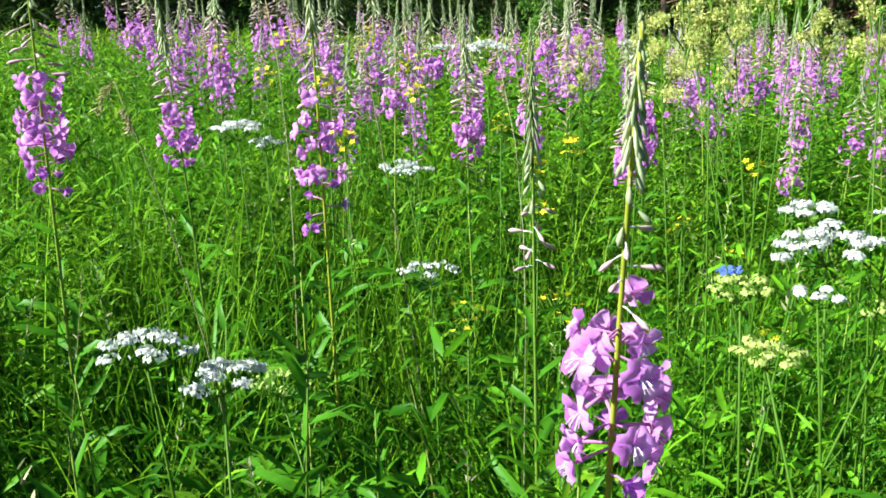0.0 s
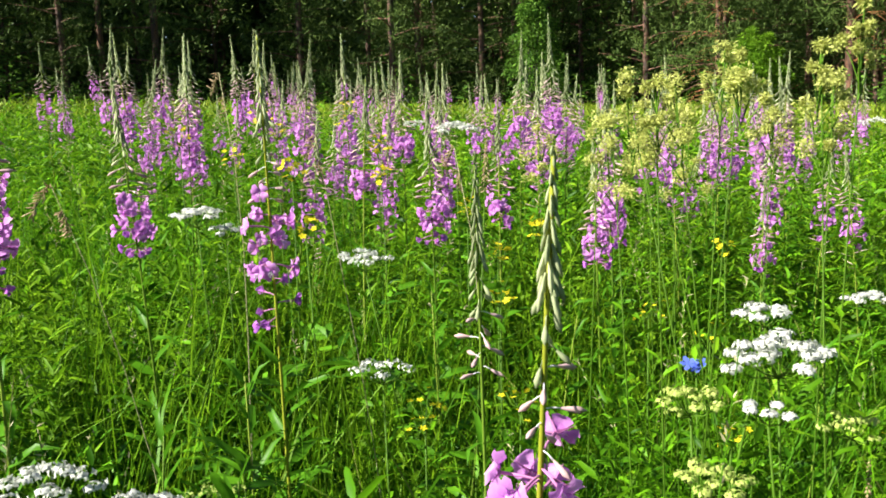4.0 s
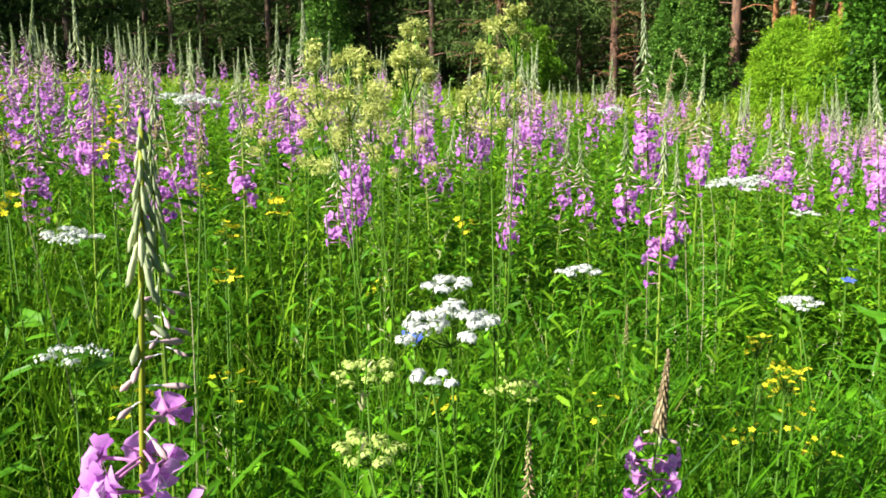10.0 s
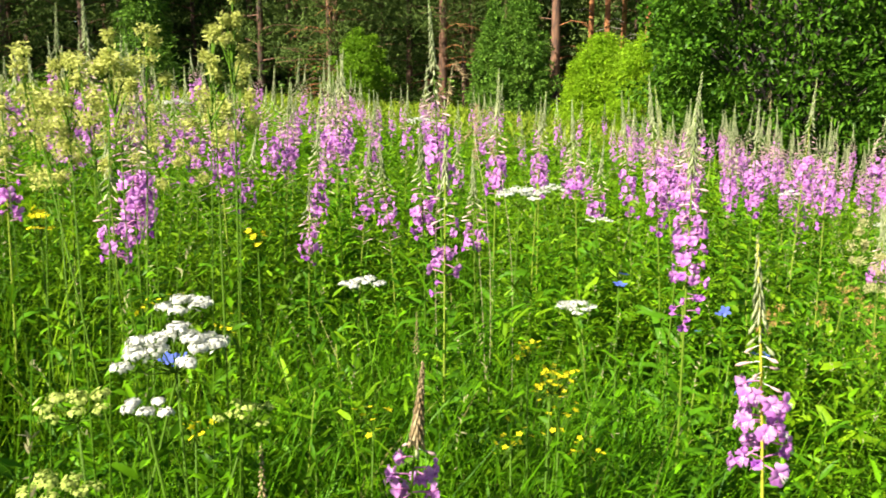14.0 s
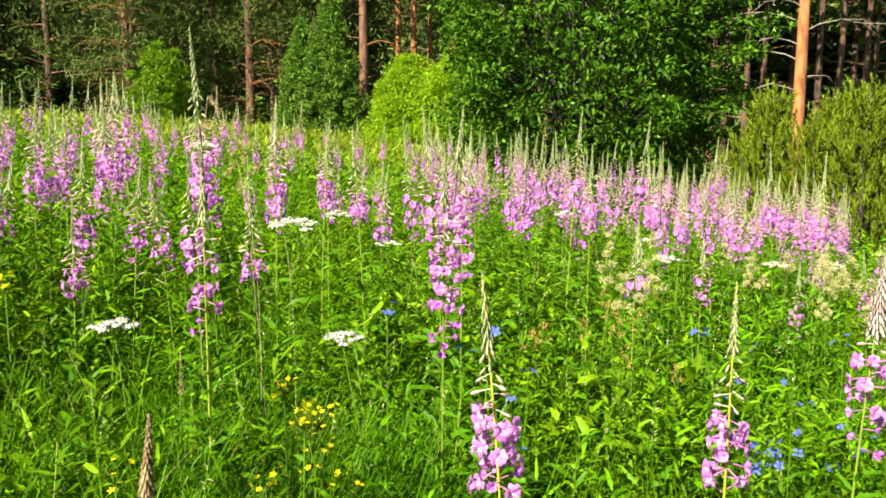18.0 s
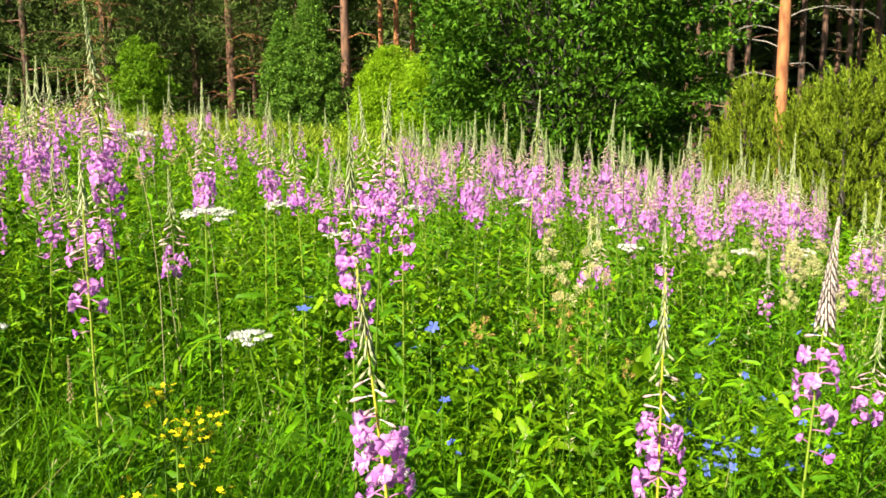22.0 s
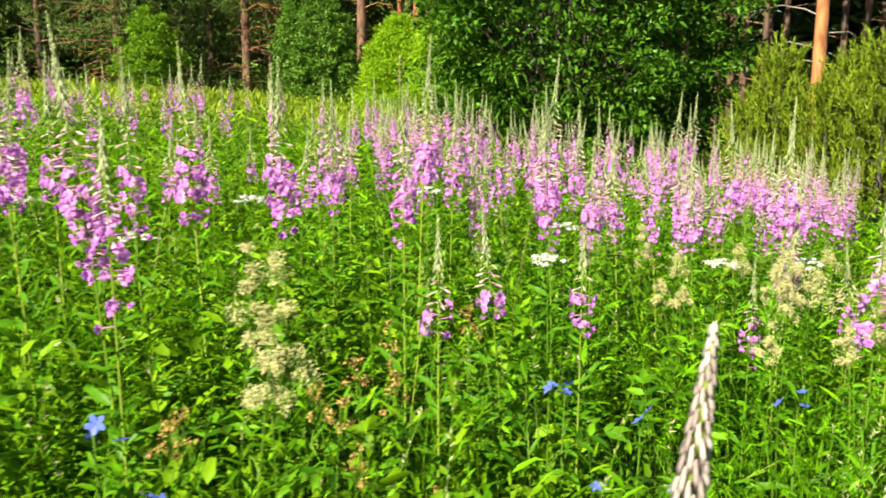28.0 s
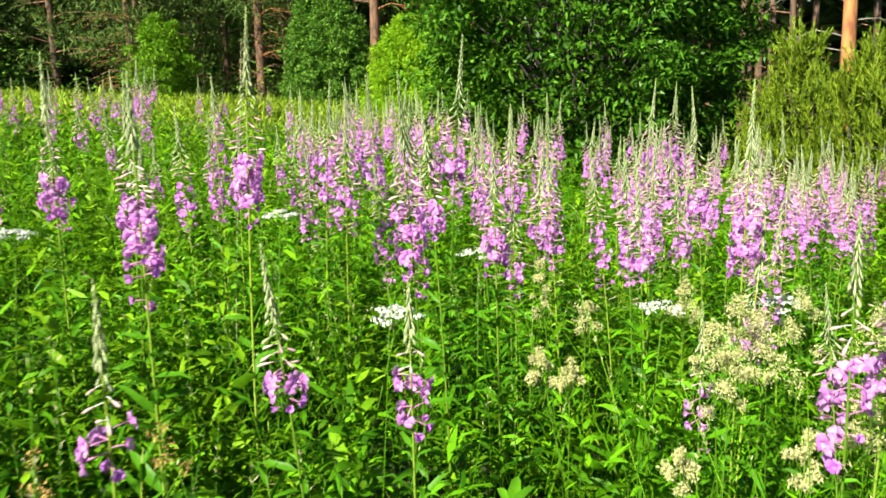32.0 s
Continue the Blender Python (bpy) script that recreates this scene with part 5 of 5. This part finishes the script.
def pine(name, x, y, height, girth, crown_from, spread, label, bark=None, clumps=70, per=26, needle=None, dead=8, leaf=0.34, lean=(0, 0), group="forest pines", slim=0.2, turn=None, snags=(), snag_bark=None):
    g = float(ground_z(x, y))
    ob = thing(name, label, "tree", group, (x, y, g - 0.15), rng.uniform(0, 360) if turn is None else turn, lean)
    s = np.linspace(0, 1, 12)
    wob = np.cumsum(rng.normal(0, 0.012 * height / 12, (12, 2)), 0)
    line = np.stack([wob[:, 0], wob[:, 1], s * height], 1)
    tr = Build()
    tube(tr, line, girth / 2 * (1.15 - s) ** 0.8, 10)
    part("trunk", tr, bark or M_PINEBARK, ob)
    lb = Build()
    cen, rad = [], []
    for i in range(clumps):
        f = i / clumps
        z = crown_from + (height - crown_from) * f
        p = on_line(line, z)
        a = i * 2.4 + rng.uniform(-0.4, 0.4)
        L = spread * (1 - f) ** 0.65 * rng.uniform(0.45, 1.05) + 0.15
        e = p + np.array([math.cos(a) * L, math.sin(a) * L, L * rng.uniform(-0.15, 0.35)])
        if i % 2 == 0:
            tube(lb, [p, (p + e) / 2 + [0, 0, 0.08], e], [0.035, 0.022, 0.008], 4)
        cen.append(e)
        rad.append(0.28 + 0.16 * L * rng.uniform(0.7, 1.2))
        if L > 1.2:
            cen.append(p + (e - p) * 0.6)
            rad.append(0.3)
            if i % 2:
                cen.append(p + (e - p) * 0.28)
                rad.append(0.36)
    for i in range(dead):
        z = rng.uniform(0.25, 1.0) * crown_from + 0.3
        p = on_line(line, z)
        a = rng.uniform(0, 6.28)
        L = rng.uniform(0.6, 1.7)
        d = np.array([math.cos(a), math.sin(a), 0])
        e = p + d * L + [0, 0, rng.uniform(-0.3, 0.15)]
        m = p + d * L * 0.5 + [0, 0, 0.12]
        tube(lb, [p, m, e], [0.028, 0.018, 0.006], 4)
        tube(lb, [m, m + d * 0.3 + [d[1] * 0.3, -d[0] * 0.3, -0.1]], [0.012, 0.004], 3)
    for z, deg, L in snags:
        p = on_line(line, z)
        d = np.array([math.cos(radians(deg)), math.sin(radians(deg)), 0])
        pts = [p + d * L * f + [0, 0, 0.22 * L * math.sin(f * 2.4) - 0.28 * L * f * f + rng.normal(0, 0.02)] for f in (0, 0.2, 0.45, 0.7, 1.0)]
        lm = Build()
        tube(lm, pts, [0.022, 0.018, 0.013, 0.009, 0.004], 5)
        limb = part("dead_limb", lm, snag_bark or M_GREYWOOD, ob, "bare dead limb without needles")
        for f in (2, 3):
            tw = Build()
            side = np.array([-d[1], d[0], 0]) * rng.choice([-1, 1])
            tube(tw, [pts[f], pts[f] + d * 0.22 * L + side * 0.15 * L - [0, 0, 0.05], pts[f] + d * 0.34 * L + side * 0.3 * L - [0, 0, 0.16 * L]], [0.011, 0.008, 0.003], 4)
            part("twig", tw, snag_bark or M_GREYWOOD, limb)
    part("branchwork", lb, M_GREYWOOD if bark is M_REDBARK else M_PINEBARK, ob)
    cr = Build()
    cen, rad = np.array(cen), np.array(rad)
    low = (cen[:, 2] < 7.5) & (math.hypot(x, y) < 38)
    if low.any():
        foliage_clumps(cr, cen[low], rad[low], 58, 0.26, 0.12, 0, 0.1, 0.4)
    if (~low).any():
        mid = ~low & (cen[:, 2] < 7.5)
        top = ~low & ~mid
        if mid.any():
            foliage_clumps(cr, cen[mid], rad[mid], per // 2, leaf, slim, 0, 0.1, 0.4)
        if top.any():
            foliage_clumps(cr, cen[top], rad[top], 10, leaf * 1.5, slim * 1.5, 0, 0.1, 0.4)
    part("crown", cr, needle or M_NEEDLE, ob)
    return ob


def bush(name, x, y, height, spread, mat, bark, label, clumps=60, per=40, leaf=0.1, slim=0.45, shape="round", trunks=4, lean=(0, 0), drop=0.3, puff=(0.15, 0.27), squash=0.7, inner=0.45, taper=0.7):
    g = float(ground_z(x, y))
    ob = thing(name, label, "tree" if height > 4 else "bush", "", (x, y, g - 0.1), rng.uniform(0, 360), lean)
    cen, rad = [], []
    lb = Build()
    for i in range(clumps):
        f = (i + 0.5) / clumps
        a = i * 2.4
        if shape == "cone":
            z = height * (0.08 + 0.9 * f)
            r = spread * (1 - f) ** taper * rng.uniform(0.35, 1.05)
        else:
            z = height * (0.06 + 0.88 * f)
            r = spread * math.sqrt(max(0.03, 1 - (2 * f - 0.85) ** 2 * 0.75)) * rng.uniform(inner, 1.02)
        r *= 1 + 0.16 * math.sin(3 * a + 5 * f) + 0.1 * math.sin(7 * a + 3 * x)
        z *= 1 + 0.07 * math.sin(2 * a + x) + 0.05 * math.sin(5 * a)
        p = np.array([math.cos(a) * r, math.sin(a) * r, z])
        cen.append(p)
        rad.append(spread * rng.uniform(*puff))
        if i % 5 == 0:
            foot = np.array([p[0] * 0.12, p[1] * 0.12, max(0.1, z * 0.35)])
            tube(lb, [foot, (foot + p) / 2 + [0, 0, 0.1 * height * 0.3], p], [0.012 * height * 0.35, 0.008 * height * 0.35, 0.003], 4)
    part("branchwork", lb, bark, ob)
    for k in range(trunks):
        a = k * 2 * math.pi / trunks
        e = np.array([math.cos(a) * spread * 0.25, math.sin(a) * spread * 0.25, height * 0.8])
        tk = Build()
        tube(tk, [e * [0.15, 0.15, 0], e * [0.4, 0.4, 0.5], e], [0.022 * height * 0.5, 0.014 * height * 0.5, 0.006], 6)
        part("trunk", tk, bark, ob)
    cr = Build()
    foliage_clumps(cr, np.array(cen), np.array(rad), per, leaf, slim, 0, drop, 0.25, squash)
    part("crown", cr, mat, ob)
    return ob


bush("bird_cherry", -2.12, 14.2, 6.8, 2.55, M_CHERRY, M_DARKBARK, "large dense dark-green bird cherry at the meadow edge", 680, 150, 0.105, 0.44, trunks=3, puff=(0.10, 0.17), squash=0.38, inner=0.62)
bush("willow_bush", -7.85, 20.6, 2.9, 1.5, M_LIME, M_DARKBARK, "bright lime-green rounded willow bush", 190, 220, 0.12, 0.26, shape="cone", trunks=5, puff=(0.1, 0.22), taper=0.42)
bush("willow_bush", -6.3, 19.6, 2.9, 1.35, M_LIME, M_DARKBARK, "bright lime-green spreading willow bush", 120, 210, 0.12, 0.26, shape="cone", trunks=4, puff=(0.1, 0.22), taper=0.42)
bush("birch_sapling", -12.6, 25.6, 5.0, 1.3, M_BIRCH, M_DARKBARK, "bushy young birch with fresh green leaves", 150, 200, 0.11, 0.5, shape="cone", trunks=2)
bush("birch_sapling", -13.9, 25.9, 4.2, 1.2, M_BIRCH, M_DARKBARK, "bushy young birch with fresh green leaves", 130, 200, 0.11, 0.5, shape="cone", trunks=2)
bush("birch_sapling", -24.6, 19.4, 5.4, 1.3, M_BIRCH, M_DARKBARK, "tall young birch before the dark forest", 90, 90, 0.13, 0.5, shape="cone", trunks=2)
bush("alder_bush", -18.1, 23.7, 3.3, 1.05, M_ALDER, M_DARKBARK, "round light-green bush in front of the pines", 110, 190, 0.11, 0.4, trunks=3)
bush("birch_sapling", -27.5, 22.0, 6.5, 1.5, M_BIRCH, M_DARKBARK, "tall young birch before the dark forest", 90, 90, 0.15, 0.5, shape="cone", trunks=2)

def young_pine(x, y, height, spread):
    """A bushy young pine: whorls of branches that end in upright needle shoots."""
    g = float(ground_z(x, y))
    ob = thing("young_pine", "bushy young pine with soft green upright shoots", "tree", "young pines", (x, y, g - 0.1), rng.uniform(0, 360))
    tr, cr = Build(), Build()
    tube(tr, [(0, 0, 0), (0.02, 0, height * 0.5), (0, 0, height)], [0.05, 0.035, 0.008], 7)
    base, way = [], []
    levels = int(height / 0.22)
    for i in range(levels):
        f = (i + 0.5) / levels
        for k in range(8):
            a = k * 0.785 + i * 1.1 + rng.uniform(-0.25, 0.25)
            L = (spread * (1 - f) ** 0.7 + 0.08) * rng.uniform(0.6, 1.08)
            z = 0.12 + (height - 0.3) * f
            d = np.array([math.cos(a), math.sin(a), 0])
            p0, p1 = np.array([0, 0, z]), np.array([0, 0, z + L * 0.30]) + d * L
            if k % 2 == 0:
                tube(tr, [p0, (p0 + p1) / 2 - [0, 0, 0.02], p1], [0.012, 0.008, 0.004], 3)
            for s in (0.35, 0.6, 0.82, 1.0):
                base.append(p0 + (p1 - p0) * s + rng.normal(0, 0.05, 3))
                way.append(d * rng.uniform(0.1, 0.6) + [0, 0, rng.uniform(0.8, 1.4)])
    base.append(np.array([0, 0, height - 0.05]))
    way.append(np.array([0, 0, 1.0]))
    part("trunk", tr, M_DARKBARK, ob)
    base, way = np.array(base), unit(np.array(way))
    per = 40
    L = rng.uniform(0.16, 0.40, len(base))
    s = rng.uniform(0, 1, (len(base), per))
    p = base[:, None] + way[:, None] * (L[:, None] * s)[..., None]
    d = rng.normal(0, 1, p.shape) * 0.3 + way[:, None] * 0.8
    m = p.reshape(-1, 3)
    flat_leaves(cr, m, d.reshape(-1, 3), rng.uniform(0.06, 0.10, len(m)), np.full(len(m), 0.014), 0.0)
    part("crown", cr, M_YNEEDLE, ob)


for x, y, h, s in ((0.85, 12.6, 2.5, 0.55), (1.4, 12.0, 2.1, 0.8), (1.95, 11.6, 2.6, 0.9), (2.5, 11.9, 3.1, 1.0), (0.55, 13.4, 1.9, 0.6), (3.0, 11.0, 3.0, 1.1), (3.7, 11.8, 3.3, 1.2), (1.75, 12.9, 2.5, 0.8)):
    young_pine(x, y, h, s)

LIT = "tall pine with sunlit flaky orange bark and bare lower trunk"
DIM = "tall forest pine with dark drooping needle branches"
pine("pine", 1.98, 21.9, 15, 0.31, 6.5, 2.2, "stout pine with glowing orange bark and dead grey branches", M_REDBARK, dead=0, turn=0.0, snags=((3.0, 200, 1.1), (3.35, 165, 1.5), (3.6, 20, 0.9), (4.1, 178, 1.9), (4.45, 190, 1.5), (4.8, 10, 1.9), (5.0, 172, 2.1), (5.3, 215, 1.6), (5.5, 345, 1.7), (5.9, 160, 2.0), (6.1, 30, 1.5)))
pine("pine", 5.35, 23.8, 15, 0.33, 7.0, 2.0, "tall pine with sunlit orange bark behind young pines", M_REDBARK, dead=4, clumps=50)
pine("pine", -12.51, 28.2, 15, 0.36, 6.0, 1.7, "straight brown pine trunk beside young birches", M_PINEBARK, clumps=60, dead=6, snag_bark=M_REDBARK, snags=[(q, 200 + 61 * i % 190, 1.4) for i, q in enumerate((1.4, 1.8, 2.1, 2.5, 2.8, 3.2, 3.6, 4.0))])
for x, y, h, gth, c in ((-12.5, 31.5, 15, 0.24, 8.0), (-11.9, 31.7, 15, 0.25, 8.0), (-12.0, 33.8, 15, 0.24, 7.5), (-10.1, 31.3, 15, 0.26, 8.0)):
    pine("pine", x, y, h, gth, c, 1.7, LIT, M_REDBARK, clumps=40, dead=5)
for x, y, h, gth, c in ((-17.74, 28.8, 15, 0.36, 3.9), (-17.2, 30.2, 15, 0.34, 3.6), (-20.85, 25.4, 14, 0.30, 2.0), (-21.3, 26.2, 14, 0.26, 2.2)):
    pine("pine", x, y, h, gth, c, 2.4, DIM, None, clumps=100, per=90, dead=10, leaf=0.26, snag_bark=M_REDBARK, snags=[(rng.uniform(1.0, 5.0), rng.uniform(190, 400), rng.uniform(1.0, 2.1)) for _ in range(11)])

# trunks coloured dark to read as standing in shade
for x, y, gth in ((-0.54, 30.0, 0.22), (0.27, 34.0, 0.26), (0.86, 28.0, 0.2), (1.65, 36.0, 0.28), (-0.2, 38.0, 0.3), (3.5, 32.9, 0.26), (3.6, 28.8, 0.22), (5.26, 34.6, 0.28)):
    pine("pine", x, y, 15, gth, 8.0, 1.9, "slender reddish-brown pine trunk with bark darkened for forest shade", M_SHADEBARK, clumps=36, dead=7)

done = []
while len(done) < 58:
    a = rng.uniform(-16, 104)
    r = rng.uniform(34, 47)
    x, y = 0.2 - r * math.sin(radians(a)), r * math.cos(radians(a))
    if any((x - p) ** 2 + (y - q) ** 2 < 4.5 for p, q in done):
        continue
    done.append((x, y))
    low = rng.uniform(0.6, 2.4) if a > 20 else rng.uniform(3.5, 6.5) if a > 8 else rng.uniform(7.0, 9.0)
    pine("pine", x, y, rng.uniform(13, 17), rng.uniform(0.2, 0.34), low, rng.uniform(2.1, 3.0), DIM, M_SHADEBARK, clumps=84, per=60, dead=6, leaf=0.32, slim=0.26)


def make_woods():
    b = Build()
    n = 64000
    r = rng.uniform(44, 64, n)
    a = np.radians(rng.uniform(-40, 125, n))
    x, y = 0.2 - r * np.sin(a), r * np.cos(a)
    z = ground_z(x, y) + 17 * rng.uniform(0, 1, n) ** 1.5
    flat_leaves(b, np.stack([x, y, z], 1), outward(n, rng.uniform(-0.4, 0.8, n)), rng.uniform(1.0, 2.2, n), rng.uniform(0.6, 1.15, n), 0.3)
    for i in range(90):
        rr, aa = rng.uniform(40, 60), radians(rng.uniform(-40, 125))
        px, py = 0.2 - rr * math.sin(aa), rr * math.cos(aa)
        g = float(ground_z(px, py))
        tube(b, [(px, py, g - 0.2), (px + rng.normal(0, 0.2), py, g + 14)], [0.17, 0.1], 6, 1)
    r = rng.uniform(35, 60, 9000)
    a = np.radians(rng.uniform(125, 320, 9000))
    x, y = -r * np.sin(a), r * np.cos(a)
    z = ground_z(x, y) + 12 * rng.uniform(0, 1, 9000)
    flat_leaves(b, np.stack([x, y, z], 1), outward(9000, 0.3), rng.uniform(0.9, 2.0, 9000), rng.uniform(0.4, 0.8, 9000), 0.3)
    stuff("far_woods", b, [M_HAZEWOODS, M_PINEBARK], "deep shaded pine wood closing the view, paled for haze", "woods")


make_woods()


def make_undergrowth():
    b = Build()
    n = 40000
    a = rng.uniform(-20, 104, n)
    r = rng.uniform(32, 42, n)
    x, y = 0.2 - r * np.sin(np.radians(a)), r * np.cos(np.radians(a))
    hump = 0.5 + 0.5 * np.sin(a * 0.9 + np.sin(r * 1.3)) * np.sin(a * 0.37 + 1.0)
    z = ground_z(x, y) + rng.uniform(0, 1, n) ** 1.3 * (0.6 + 2.6 * hump * (a > 6))
    flat_leaves(b, np.stack([x, y, z], 1), outward(n, rng.uniform(-0.2, 1.0, n)), rng.uniform(0.14, 0.36, n), rng.uniform(0.05, 0.10, n), 0.3)
    stuff("forest_undergrowth", b, M_BIRCH, "shady green shrubs along the forest edge", "undergrowth")


make_undergrowth()
